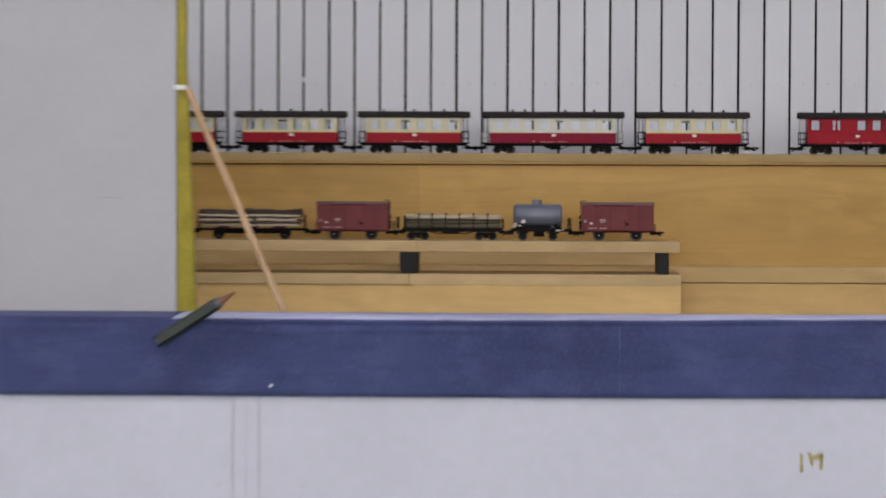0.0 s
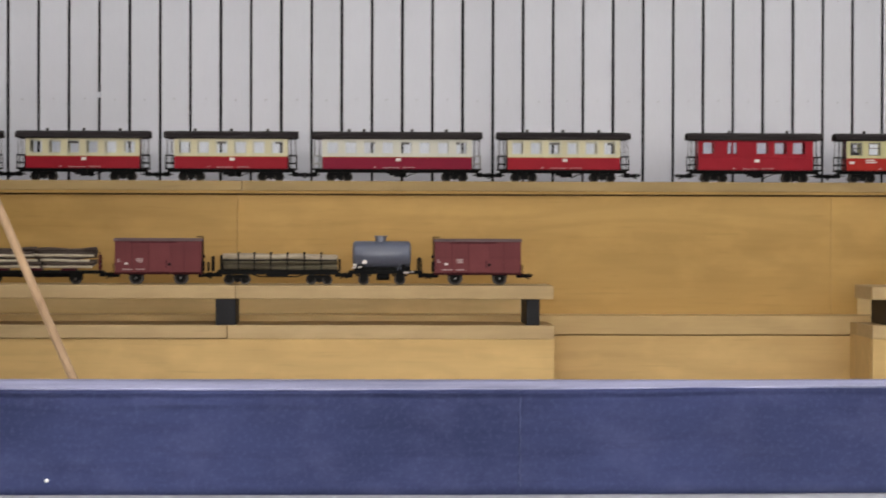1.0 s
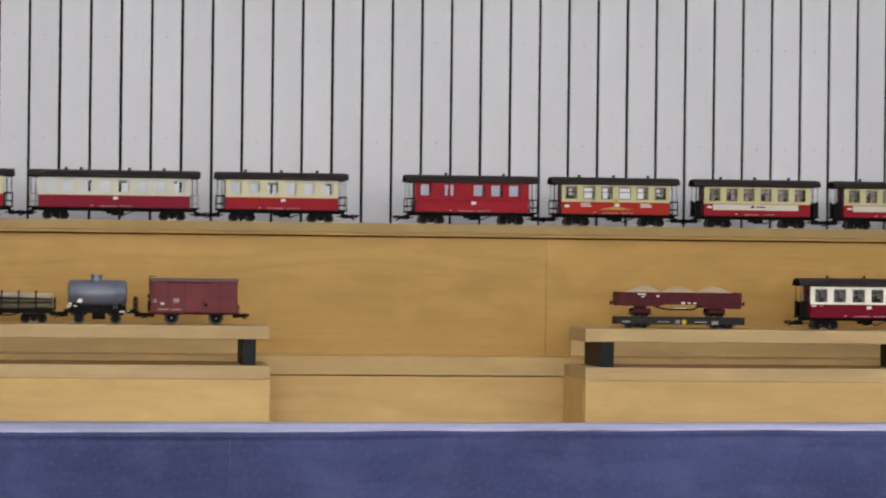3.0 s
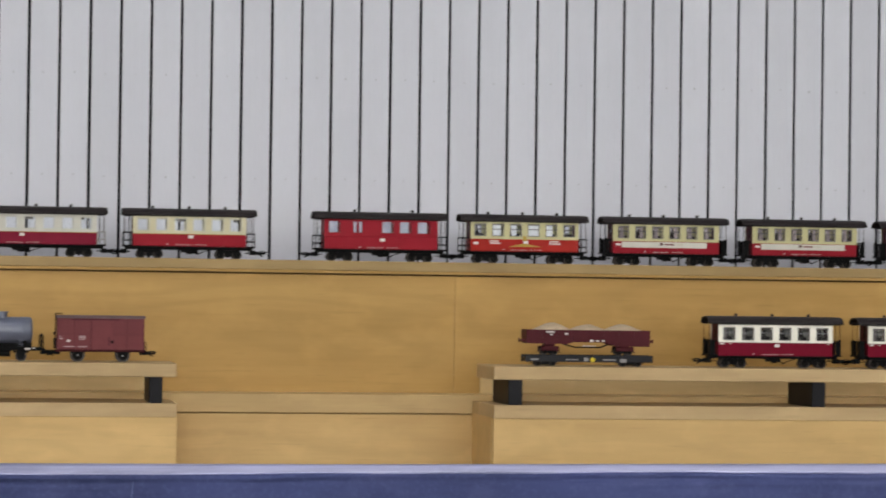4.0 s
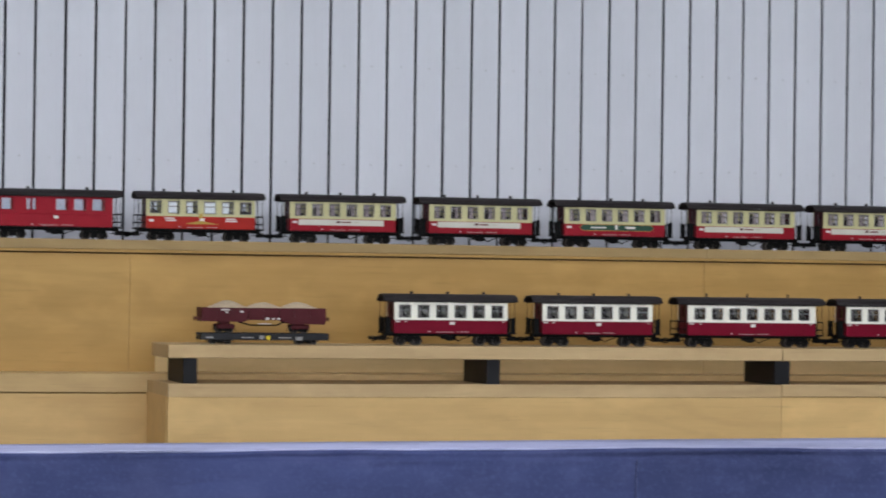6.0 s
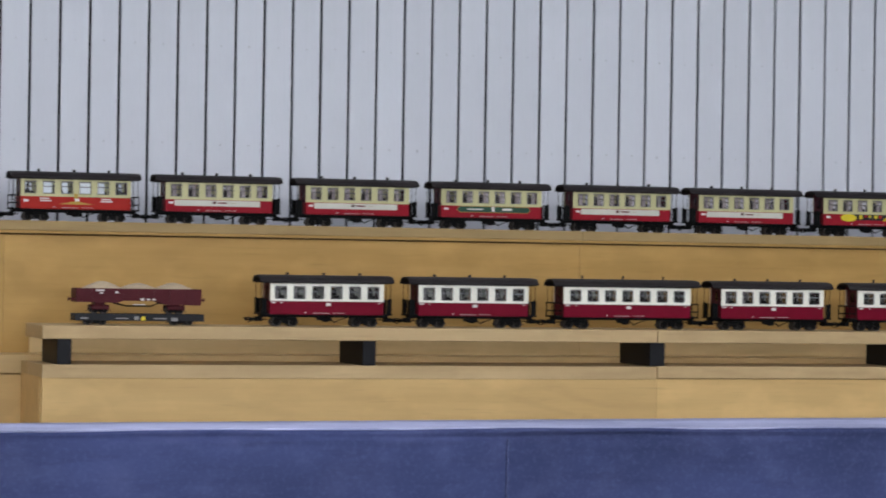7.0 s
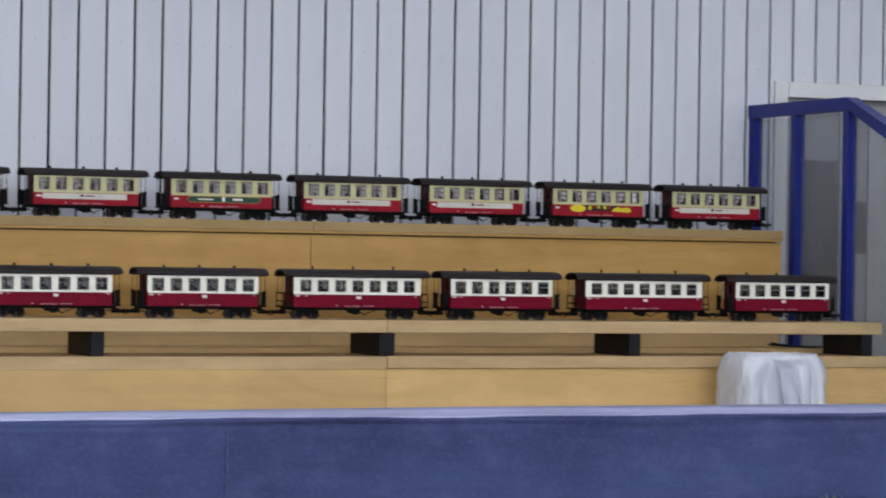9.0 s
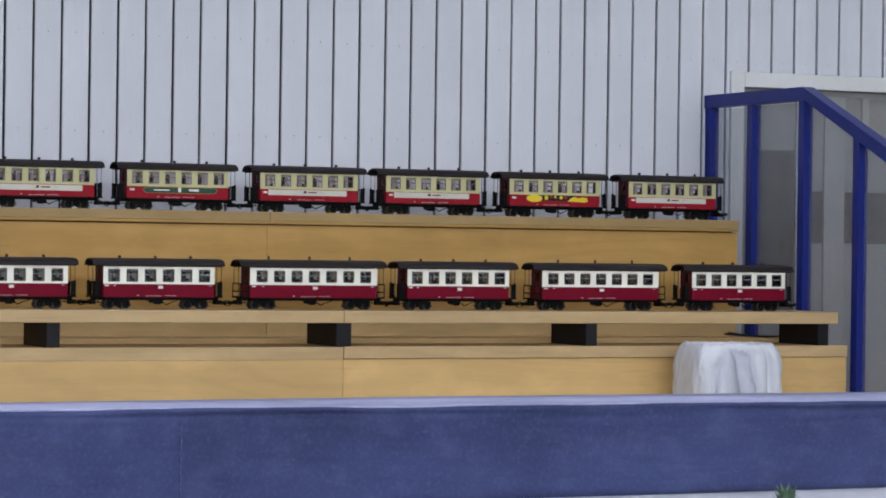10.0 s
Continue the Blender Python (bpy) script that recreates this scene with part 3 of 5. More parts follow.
stick = thing("wooden_stick", -0.60, 8.72, 0.0, "pale round wooden stick leaning on the partition board", "stick")
part("rod", rod((0, 0, 0.004), (-0.733, 0.237, 1.630), 0.0150, 0.0135, 14), M["dowel"], stick, "", True)

pen = thing("giant_pencil", -0.967, 6.29, 0.862, "thick dark green pencil stuck across the felt edge", "pencil")
pa, pb = Vector((-0.125, -0.018, -0.075)), Vector((0.055, -0.018, 0.040))
pd = (pb - pa).normalized()
part("barrel", rod(pa, pb, 0.019, 0.019, 6), M["pencil_green"], pen)
part("collar", rod(pb, pb + pd * 0.016, 0.0185, 0.015, 12), M["pencil_grey"], pen, "chipped grey collar")
part("tip", rod(pb + pd * 0.016, pb + pd * 0.066, 0.011, 0.003, 10), M["tip_brown"], pen, "reddish brown tip")
# ---- rolling stock: parts that all waggons share ----
def ring_frame(w, h, t, y0, y1, round_=0.0, seg=4):
    """A window frame lying in x and z, round its own middle; the hole is rounded where asked."""
    bm = bmesh.new()
    inner, outer = [], []
    for cx, cz, a0 in ((1, 1, 0), (-1, 1, 90), (-1, -1, 180), (1, -1, 270)):
        for k in range(seg + 1):
            a = radians(a0 + 90 * k / seg)
            px, pz = cx * (w / 2 - t - round_) + round_ * math.cos(a), cz * (h / 2 - t - round_) + round_ * math.sin(a)
            inner.append((px, pz))
            u, v = math.cos(a), math.sin(a)
            outer.append((cx * w / 2, cz * h / 2) if round_ < 0.002 else (cx * (w / 2 - round_ * 0.7) + round_ * 0.7 * u, cz * (h / 2 - round_ * 0.7) + round_ * 0.7 * v))
    n = len(inner)
    rows = [[bm.verts.new((x, y, z)) for x, z in pts] for pts, y in ((outer, y0), (inner, y0), (inner, y1), (outer, y1))]
    for a, b in zip(rows, rows[1:] + rows[:1]):
        for i in range(n):
            j = (i + 1) % n
            bm.faces.new((a[i], a[j], b[j], b[i]))
    bmesh.ops.remove_doubles(bm, verts=bm.verts, dist=1e-6)
    bmesh.ops.recalc_face_normals(bm, faces=bm.faces)
    return bm


def place(ob, x=0, y=0, z=0, rz=0):
    ob.matrix_local = pose(x, y, z, 0, 0, rz)
    return ob


def twin(ob, parent, x=0, y=0, z=0, rz=0):
    """The same mesh again as a part of its own."""
    o = ob.copy()
    scene.collection.objects.link(o)
    o.parent = parent
    o.matrix_local = pose(x, y, z, 0, 0, rz)
    return o


def wheel_mesh(r):
    bm = bmesh.new()
    for s in (-1, 1):
        add_rod(bm, (0, s * 0.0225, 0), (0, s * 0.0195, 0), r * 1.12, None, 18)
        add_rod(bm, (0, s * 0.0255, 0), (0, s * 0.0224, 0), r, None, 18)
        add_rod(bm, (0, s * 0.0262, 0), (0, s * 0.0254, 0), r * 0.78, None, 16)
        add_rod(bm, (0, s * 0.0285, 0), (0, s * 0.0261, 0), r * 0.26, None, 10)
    add_rod(bm, (0, -0.022, 0), (0, 0.022, 0), 0.003, None, 8)
    return bm


def wheel_part(parent, r):
    w = part("wheelset", wheel_mesh(r), M["wheel"], parent)
    w.data.materials.append(M["tyre"])
    for p in w.data.polygons:
        if max(math.hypot(w.data.vertices[i].co.x, w.data.vertices[i].co.z) for i in p.vertices) > r * 0.99 or max(math.hypot(w.data.vertices[i].co.x, w.data.vertices[i].co.z) for i in p.vertices) < r * 0.27 and abs(p.normal.y) > 0.9:
            p.material_index = 1
    return w


def wheelset(parent, x, r):
    return place(wheel_part(parent, r), x, 0, r)


def bogie(parent, x, r=0.0185, base=0.068):
    bm = bmesh.new()
    for s in (-1, 1):
        y = s * 0.034
        add_box(bm, -base / 2 - 0.013, base / 2 + 0.013, y - 0.003, y + 0.003, r + 0.006, r + 0.017, 0.001)
        for k in (-1, 1):
            add_box(bm, k * base / 2 - 0.0042, k * base / 2 + 0.0042, y - 0.004 + s * 0.001, y + 0.004 + s * 0.001, r - 0.006, r + 0.006, 0.0015)
        add_box(bm, -0.012, 0.012, y - 0.004, y + 0.004, r - 0.005, r + 0.010, 0.001)
        for k in range(4):
            add_box(bm, -0.010 + 0.002 * k, 0.010 - 0.002 * k, y - 0.0045, y + 0.0045, r - 0.0052 - 0.0022 * k, r - 0.0036 - 0.0022 * k)
        for k in (-1, 1):
            add_box(bm, k * (base / 2 - r * 1.16) - 0.002, k * (base / 2 - r * 1.16) + 0.002, y * 0.72 - 0.003, y * 0.72 + 0.003, r - 0.008, r + 0.008, 0.001)
            add_rod(bm, (k * (base / 2 + 0.011), y, r + 0.008), (k * (base / 2 + 0.020), y, r - 0.006), 0.0016, None, 6)
    add_box(bm, -0.012, 0.012, -0.036, 0.036, r + 0.006, r + 0.016)
    b = part("bogie", bm, M["iron"], parent)
    place(b, x)
    for k in (-1, 1):
        place(wheel_part(b, r), k * base / 2, 0, r)
    return b


def coupler(parent, x, s, z=0.026, reach=0.05):
    bm = bmesh.new()
    add_box(bm, 0, reach * 0.66, -0.008, 0.008, z - 0.006, z + 0.007, 0.001)
    add_box(bm, reach * 0.5, reach, -0.014, 0.014, z - 0.0045, z + 0.0035, 0.0008)
    add_box(bm, reach * 0.86, reach, -0.012, -0.008, z - 0.002, z + 0.008, 0.0006)
    add_rod(bm, (reach * 0.35, 0, z - 0.002), (reach * 0.8, 0, z - 0.012), 0.0026, None, 6)
    for k in range(5):
        u, v = k / 5, (k + 1) / 5
        add_rod(bm, (reach * (0.1 + 1.0 * u), -0.016, z - 0.002 + 0.010 * math.sin(u * 2.6)), (reach * (0.1 + 1.0 * v), -0.016, z - 0.002 + 0.010 * math.sin(v * 2.6)), 0.0021, None, 6)
    add_box(bm, -0.014, 0.008, -0.026, 0.026, z - 0.007, z + 0.011, 0.001)
    c = part("coupler", bm, M["iron"], parent)
    return place(c, x, 0, 0, 0 if s > 0 else 180)


def bars(parent, name, items, y, material, label=""):
    """Unreadable small lettering as plain bars: (x, z, width, height) on the side y."""
    bm = bmesh.new()
    for x, z, w, h in items:
        add_box(bm, x - w / 2, x + w / 2, y - 0.0007, y + 0.0003, z - h / 2, z + h / 2)
    return tagged(part(name, bm, material, parent, label), kind="stuff" if len(items) > 1 else "")


def roof_mesh(L, half, eave, top, droop=0.0015):
    """An arched roof sheet whose ends bend down a little."""
    bm = bmesh.new()
    xs = [-L / 2, -L / 2 + 0.005, -L / 2 + 0.014, -L / 2 + 0.032, L / 2 - 0.032, L / 2 - 0.014, L / 2 - 0.005, L / 2]
    dn = [droop, droop * 0.5, droop * 0.15, 0, 0, droop * 0.15, droop * 0.5, droop]
    n = 14
    def ring(x, d, off):
        pts = []
        for k in range(n + 1):
            a = math.pi * k / n
            e = 0.86
            c, s = math.cos(a), math.sin(a)
            pts.append((x, -(half - off) * math.copysign(abs(c) ** e, c), eave + (top - eave - off - d) * abs(s) ** 0.95))
        return pts
    outer = [[bm.verts.new(p) for p in ring(x, d, 0)] for x, d in zip(xs, dn)]
    inner = [[bm.verts.new(p) for p in ring(x, d, 0.004)] for x, d in zip(xs, dn)]
    for rows, flip in ((outer, 1), (inner, 0)):
        for a, b in zip(rows, rows[1:]):
            for k in range(n):
                q = (a[k], b[k], b[k + 1], a[k + 1])
                bm.faces.new(q if flip else q[::-1])
    for o, i in ((outer[0], inner[0]), (outer[-1], inner[-1])):
        for k in range(n):
            bm.faces.new((o[k], o[k + 1], i[k + 1], i[k]))
    for k in (0, n):
        for j in range(len(xs) - 1):
            bm.faces.new((outer[j][k], outer[j + 1][k], inner[j + 1][k], inner[j][k]))
    bmesh.ops.recalc_face_normals(bm, faces=bm.faces)
    # rain strip along each eave
    for s in (-1, 1):
        add_box(bm, -L / 2 + 0.012, L / 2 - 0.012, s * half - 0.0025, s * half + 0.0025, eave - 0.003, eave + 0.004)
    return bm


LIFT = 0.007


def coach(label, L, upper, lower, windows, body=None, width=0.112, split=0.094, gates=True, tall_vents=False, rounded=0.0, frame_mat="frame_mid", decor=None, wz=(0.107, 0.156), blinds=(), sliding=True, vents=(-0.32, 0.0, 0.32), curtains=(), blinds_dark=(), pane="pane", rail="iron", bar="frame_mid", seat_top=0.141, blind="curtain"):
    """A four-axle coach with end platforms. windows: (middle, width) along its side."""
    t = thing("railway_coach", 0, 0, 0, label, "model train", "model coaches on the bleachers")
    B = body or L - 0.082
    hw = width / 2
    z0, z1, z2 = (0.0405 if lower == "wine" else 0.043), split, 0.168
    part("body_lower", box(-B / 2, B / 2, -hw, hw, z0, z1, 0.002), M[lower], t)
    # side walls with real openings
    for s in (-1, 1):
        bm = bmesh.new()
        y0, y1 = sorted((s * hw, s * (hw - 0.004)))
        add_box(bm, -B / 2, B / 2, y0, y1, z1, wz[0])
        add_box(bm, -B / 2, B / 2, y0, y1, wz[1], z2)
        edge = -B / 2
        for m, w in windows:
            add_box(bm, edge, m - w / 2, y0, y1, wz[0], wz[1])
            edge = m + w / 2
        add_box(bm, edge, B / 2, y0, y1, wz[0], wz[1])
        part("upper_panel", bm, M[upper], t)
    shapes = {}
    for m, w in windows:
        for s in (-1, 1):
            h = wz[1] - wz[0]
            key = round(w, 4)
            if key not in shapes:
                fb = ring_frame(w + 0.003, h + 0.003, 0.0026, -0.0012, 0.003, rounded)
                if sliding:
                    add_box(fb, -w / 2 + 0.002, w / 2 - 0.002, -0.0005, 0.0008, h * 0.42, h * 0.47)
                a = part("window", fb, M[frame_mat], t)
                c = part("sash_bar", box(-w / 2 + 0.002, w / 2 - 0.002, -0.0008, 0.0023, h * 0.04, h * 0.04 + 0.0034), M[bar], a) if bar else None
                b = part("pane", box(-w / 2 + 0.001, w / 2 - 0.001, 0.0024, 0.003, -h / 2 + 0.001, h / 2 - 0.001), M[pane], a)
                shapes[key] = (a, b, c)
                place(a, m, s * hw, (wz[0] + wz[1]) / 2, 0 if s < 0 else 180)
            else:
                a0, b0, c0 = shapes[key]
                a = twin(a0, t, m, s * hw, (wz[0] + wz[1]) / 2, 0 if s < 0 else 180)
                twin(b0, a)
                if c0:
                    twin(c0, a)
    for m, w in blinds:
        part("blind", box(m - w / 2, m + w / 2, -hw + 0.0042, -hw + 0.0052, wz[0] + 0.002, wz[1] - 0.001), M[blind], t, "drawn blind")
    for m, w in blinds_dark:
        part("dropped_sash", box(m - w / 2, m + w / 2, -hw + 0.005, -hw + 0.0065, wz[1] - 0.012, wz[1] - 0.002), M["frame_dark"], t, "dark edge of a lowered window")
    for m, w in curtains:
        bm = bmesh.new()
        for k in range(4):
            add_rod(bm, (m + w * (k / 3 - 0.5) * 0.8, -hw + 0.008, wz[0] + 0.001), (m + w * (k / 3 - 0.5) * 0.7, -hw + 0.008, wz[1]), w * 0.17, None, 6)
        part("curtain", bm, M["curtain_mauve"], t, "mauve-grey gathered curtain")
    # end walls with their doorways
    for s in (-1, 1):
        bm = bmesh.new()
        xa, xb = sorted((s * (B / 2 - 0.001), s * (B / 2 - 0.005)))
        add_box(bm, xa, xb, -hw + 0.004, -0.016, z1, z2 + 0.012)
        add_box(bm, xa, xb, 0.016, hw - 0.004, z1, z2 + 0.012)
        add_box(bm, xa, xb, -0.016, 0.016, 0.155, z2 + 0.014)
        add_box(bm, xa, xb, -0.016, 0.016, z1, 0.115)
        e = part("end_wall", bm, M["end_brown"] if upper != "red" else M["red"], t, "dark red-brown end wall")
        part("end_pane", box(xa + 0.001, xb - 0.001, -0.016, 0.016, 0.115, 0.155), M["pane"], e)
    # seats inside
    st = None
    for m, w in windows:
        for side in (-0.030, 0.030):
            if st is None:
                bm = bmesh.new()
                add_box(bm, -0.005, 0.005, -0.019, 0.019, z1, seat_top, 0.003)
                add_box(bm, 0.0049, 0.019, -0.019, 0.019, z1, min(0.118, seat_top - 0.002), 0.002)
                add_box(bm, -0.003, 0.003, -0.009, 0.009, seat_top - 0.0002, seat_top + 0.006, 0.002)
                st = place(part("seat", bm, M["seat"], t), m - 0.003, side)
            else:
                twin(st, t, m - 0.003, side)
    part("roof", roof_mesh(L + 0.004, hw + 0.006, 0.168, 0.198), M["roof"], t, "", True)
    vb = None
    for v in vents:
        if vb is None:
            bm = bmesh.new()
            if tall_vents:
                add_rod(bm, (0, 0, 0.194), (0, 0, 0.209), 0.0045, None, 8)
                add_rod(bm, (0, 0, 0.208), (0, 0, 0.212), 0.0062, 0.004, 8)
            else:
                add_rod(bm, (0, 0, 0.193), (0, 0, 0.2025), 0.0055, None, 10)
                add_rod(bm, (0, 0, 0.2022), (0, 0, 0.208), 0.0082, 0.005, 10)
            vb = part("roof_vent", bm, M["roof"], t)
            place(vb, v * B)
        else:
            twin(vb, t, v * B)
    # underframe, brake gear
    bm = bmesh.new()
    add_box(bm, -L / 2 + 0.012, L / 2 - 0.012, -0.026, 0.026, 0.036, z0 + LIFT - 0.0004)
    for s in (-1, 1):
        add_box(bm, -B / 2 + 0.01, B / 2 - 0.01, s * (hw - 0.008) - 0.002, s * (hw - 0.008) + 0.002, 0.042, z0 + LIFT - 0.0002)
    part("underframe", bm, M["iron"], t)
    bm = bmesh.new()
    add_box(bm, -0.032, 0.016, -hw + 0.014, -0.016, 0.025, 0.040, 0.002)
    add_rod(bm, (-0.012, -hw + 0.022, 0.024), (0.012, -hw + 0.022, 0.024), 0.0055, None, 10)
    add_rod(bm, (-0.052, -hw + 0.012, 0.038), (-0.018, -hw + 0.012, 0.030), 0.0022, None, 6)
    add_rod(bm, (0.05, -hw + 0.012, 0.026), (0.085, -hw + 0.012, 0.037), 0.0018, None, 6)
    add_rod(bm, (0.018, -hw + 0.012, 0.030), (0.034, -hw + 0.012, 0.017), 0.0025, None, 6)
    add_rod(bm, (0.034, -hw + 0.012, 0.017), (0.05, -hw + 0.012, 0.026), 0.0022, None, 6)
    part("brake_gear", bm, M["iron"], t)
    part("brake_cylinder", rod((0.0, 0.02, 0.029), (0.04, 0.02, 0.029), 0.008, None, 10), M["iron"], t)
    bx = B / 2 - 0.070
    for s in (-1, 1):
        bogie(t, s * bx)
        coupler(t, s * (L / 2 - 0.006), s)
        # platform with its gate, posts and steps
        bm = bmesh.new()
        xa, xb = sorted((s * B / 2, s * (L / 2 - 0.003)))
        add_box(bm, xa, xb, -hw + 0.004, hw - 0.004, 0.0395, 0.046)
        for y in (-1, 1):
            add_box(bm, xa + 0.004, xb - 0.008, y * (hw - 0.008) - 0.006, y * (hw - 0.008) + 0.006, 0.018, 0.0215)
            add_box(bm, (xa + xb) / 2 - 0.001, (xa + xb) / 2 + 0.001, y * (hw - 0.01) - 0.002, y * (hw - 0.01) + 0.002, 0.021, 0.041)
        pl = part("platform", bm, M["iron"], t)
        xo = s * (L / 2 - 0.006)
        xi = s * (B / 2 + 0.004)
        if gates:
            for y in (-1, 1):
                yg = y * (hw - 0.006)
                bm = box(*sorted((xo, xo - s * 0.021)), yg - 0.0015, yg + 0.0015, 0.046, 0.103, 0.001)
                add_box(bm, *sorted((xo, xo - s * 0.011)), yg - 0.004, yg + 0.004, 0.046, 0.107, 0.0015)
                add_box(bm, *sorted((xo, xo - s * 0.003)), *sorted((y * 0.024, yg)), 0.046, 0.101)
                add_box(bm, *sorted((xo - s * 0.020, xi)), yg - 0.0012, yg + 0.0012, 0.0985, 0.1015)
                part("gate", bm, M[rail], pl)
        else:
            bm = bmesh.new()
            for y in (-1, 1):
                for z in (0.066, 0.098):
                    add_rod(bm, (xo, y * (hw - 0.006), z), (xi, y * (hw - 0.006), z), 0.0021, None, 6)
                for x in (xo, xi):
                    add_rod(bm, (x, y * (hw - 0.006), 0.044), (x, y * (hw - 0.006), 0.099), 0.0021, None, 6)
            for z in (0.066, 0.098):
                add_rod(bm, (xo, -hw + 0.006, z), (xo, hw - 0.006, z), 0.0026, None, 6)
            part("railing", bm, M[rail], pl)
        for y in (-1, 1):
            part("post", rod((xo - s * 0.004, y * (hw - 0.008), 0.10), (xo - s * 0.004, y * (hw - 0.008), 0.172), 0.0012, None, 6), M["iron"], pl)
            part("post", rod((xi + s * 0.008, y * (hw - 0.008), 0.046), (xi + s * 0.008, y * (hw - 0.008), 0.170), 0.0012, None, 6), M["iron"], pl)
    # lettering as bars, emblem
    for s in (-1,):
        y = s * hw
        bars(t, "emblem", [(0.005, z1 - 0.012, 0.020, 0.012)], y, M["lettering"], "small white emblem plate")
        bars(t, "lettering", [(0.03, z0 + 0.007, 0.012, 0.0022), (0.046, z0 + 0.007, 0.014, 0.0022), (0.064, z0 + 0.007, 0.016, 0.0022), (-0.01, z0 + 0.006, 0.04, 0.0022), (-0.045, z0 + 0.006, 0.026, 0.0022), (-0.09, z0 + 0.008, 0.008, 0.004)], y, M["lettering_dim"])
    if decor:
        decor(t, B, hw, z0, z1)
    # the body stands this much higher on its bogies
    for ch in t.children:
        if ch.name.split(".")[0] not in ("bogie", "coupler", "brake_gear", "brake_cylinder", "underframe"):
            ch.location.z += LIFT
    return t


def even(n, pitch, w, shift=0.0):
    return [((k - (n - 1) / 2) * pitch + shift, w) for k in range(n)]


def decor_old(t, B, hw, z0, z1):
    bars(t, "lining", [(0, z1 - 0.001, B - 0.004, 0.0016)], -hw, M["gold"])


def decor_banner(t, B, hw, z0, z1):
    b = bars(t, "banner", [(-0.008, z1 - 0.014, B * 0.80, 0.024)], -hw, M["banner_white"], "long white advertising banner")
    bars(b, "logo", [(-0.020, z1 - 0.011, 0.012, 0.010), (-0.026, z1 - 0.014, 0.010, 0.003)], -hw - 0.001, M["end_brown"], "dark logo shape")
    bars(b, "logo_bar", [(0.014, z1 - 0.012, 0.040, 0.006)], -hw - 0.001, M["freight_brown"])
    bars(b, "text_bar", [(0.060, z1 - 0.012, 0.022, 0.003)], -hw - 0.001, M["log_pale"])
    bars(t, "number_plate_bar", [(-B * 0.45, z1 - 0.014, 0.020, 0.008)], -hw, M["lettering"])


def decor_green(t, B, hw, z0, z1):
    w, h, zc = B * 0.74, 0.027, z1 - 0.0145
    def hexagon(g, y):
        bm = bmesh.new()
        c = 0.014
        pts = [(-w / 2 + g, 0), (-w / 2 + c + g * 0.6, h / 2 - g), (w / 2 - c - g * 0.6, h / 2 - g), (w / 2 - g, 0), (w / 2 - c - g * 0.6, -h / 2 + g), (-w / 2 + c + g * 0.6, -h / 2 + g)]
        add_prism(bm, [(x + 0.01, z + zc) for x, z in pts], y - 0.0007, y + 0.0003, "y")
        return bm
    o = part("banner", hexagon(0, -hw), M["gold"], t, "green banner with a gold outline")
    part("banner_field", hexagon(0.0018, -hw - 0.001), M["banner_green"], o)
    bars(o, "text_bar", [(-0.075, zc, 0.07, 0.005)], -hw - 0.002, M["lettering"])
    bars(o, "logo_bar", [(0.07, zc + 0.001, 0.044, 0.009), (0.006, zc + 0.002, 0.012, 0.020)], -hw - 0.002, M["lettering"])
    bars(t, "number_plate_bar", [(-B * 0.45, z1 - 0.014, 0.020, 0.008)], -hw, M["lettering"])


def decor_flame(t, B, hw, z0, z1):
    b = bars(t, "banner", [(0.0, z1 - 0.013, B * 0.44, 0.026)], -hw, M["roof"], "dark banner with yellow and red shapes")
    bm = bmesh.new()
    add_prism(bm, [(-0.105 + 0.040 * math.cos(a), z1 - 0.016 + 0.017 * math.sin(a)) for a in [k * math.pi / 8 for k in range(16)]], -hw - 0.0017, -hw - 0.0007, "y")
    part("yellow_disc", bm, M["banner_yellow"], b)
    bm = bmesh.new()
    add_prism(bm, [(0.064, z1 - 0.027), (0.150, z1 - 0.031), (0.166, z1 - 0.026), (0.160, z1 - 0.010), (0.140, z1 - 0.007), (0.118, z1 - 0.012), (0.096, z1 - 0.005), (0.078, z1 - 0.014)], -hw - 0.0017, -hw - 0.0007, "y")
    part("yellow_field", bm, M["banner_yellow"], b)
    bars(b, "yellow_field", [(-0.045, z1 - 0.012, 0.016, 0.018), (0.0, z1 - 0.008, 0.012, 0.010), (0.03, z1 - 0.010, 0.014, 0.014)], -hw - 0.0012, M["banner_yellow"])
    bars(b, "red_field", [(-0.02, z1 - 0.008, 0.012, 0.012), (0.052, z1 - 0.010, 0.014, 0.014)], -hw - 0.0013, M["orange_red"])
    bars(t, "number_plate_bar", [(-B * 0.45, z1 - 0.014, 0.020, 0.008)], -hw, M["lettering"])


def decor_orange(t, B, hw, z0, z1):
    bars(t, "text_bar", [(-0.13, z1 - 0.008, 0.04, 0.005), (-0.125, z1 - 0.017, 0.044, 0.005), (0.125, z1 - 0.008, 0.04, 0.005), (0.128, z1 - 0.017, 0.05, 0.005)], -hw, M["lettering"])
    bm = bmesh.new()
    add_prism(bm, [(-0.07, z0 + 0.020), (0.075, z0 + 0.020), (0.05, z0 + 0.024), (0.0, z0 + 0.034), (-0.05, z0 + 0.024)], -hw - 0.0007, -hw + 0.0003, "y")
    c = part("crest", bm, M["gold"], t, "gold crest shape")
    bars(c, "crest_top", [(0.0, z1 + 0.003, 0.016, 0.020)], -hw - 0.0005, M["gold"])
    bars(t, "number_plate_bar", [(-B * 0.45, z1 - 0.018, 0.020, 0.010)], -hw, M["lettering"])


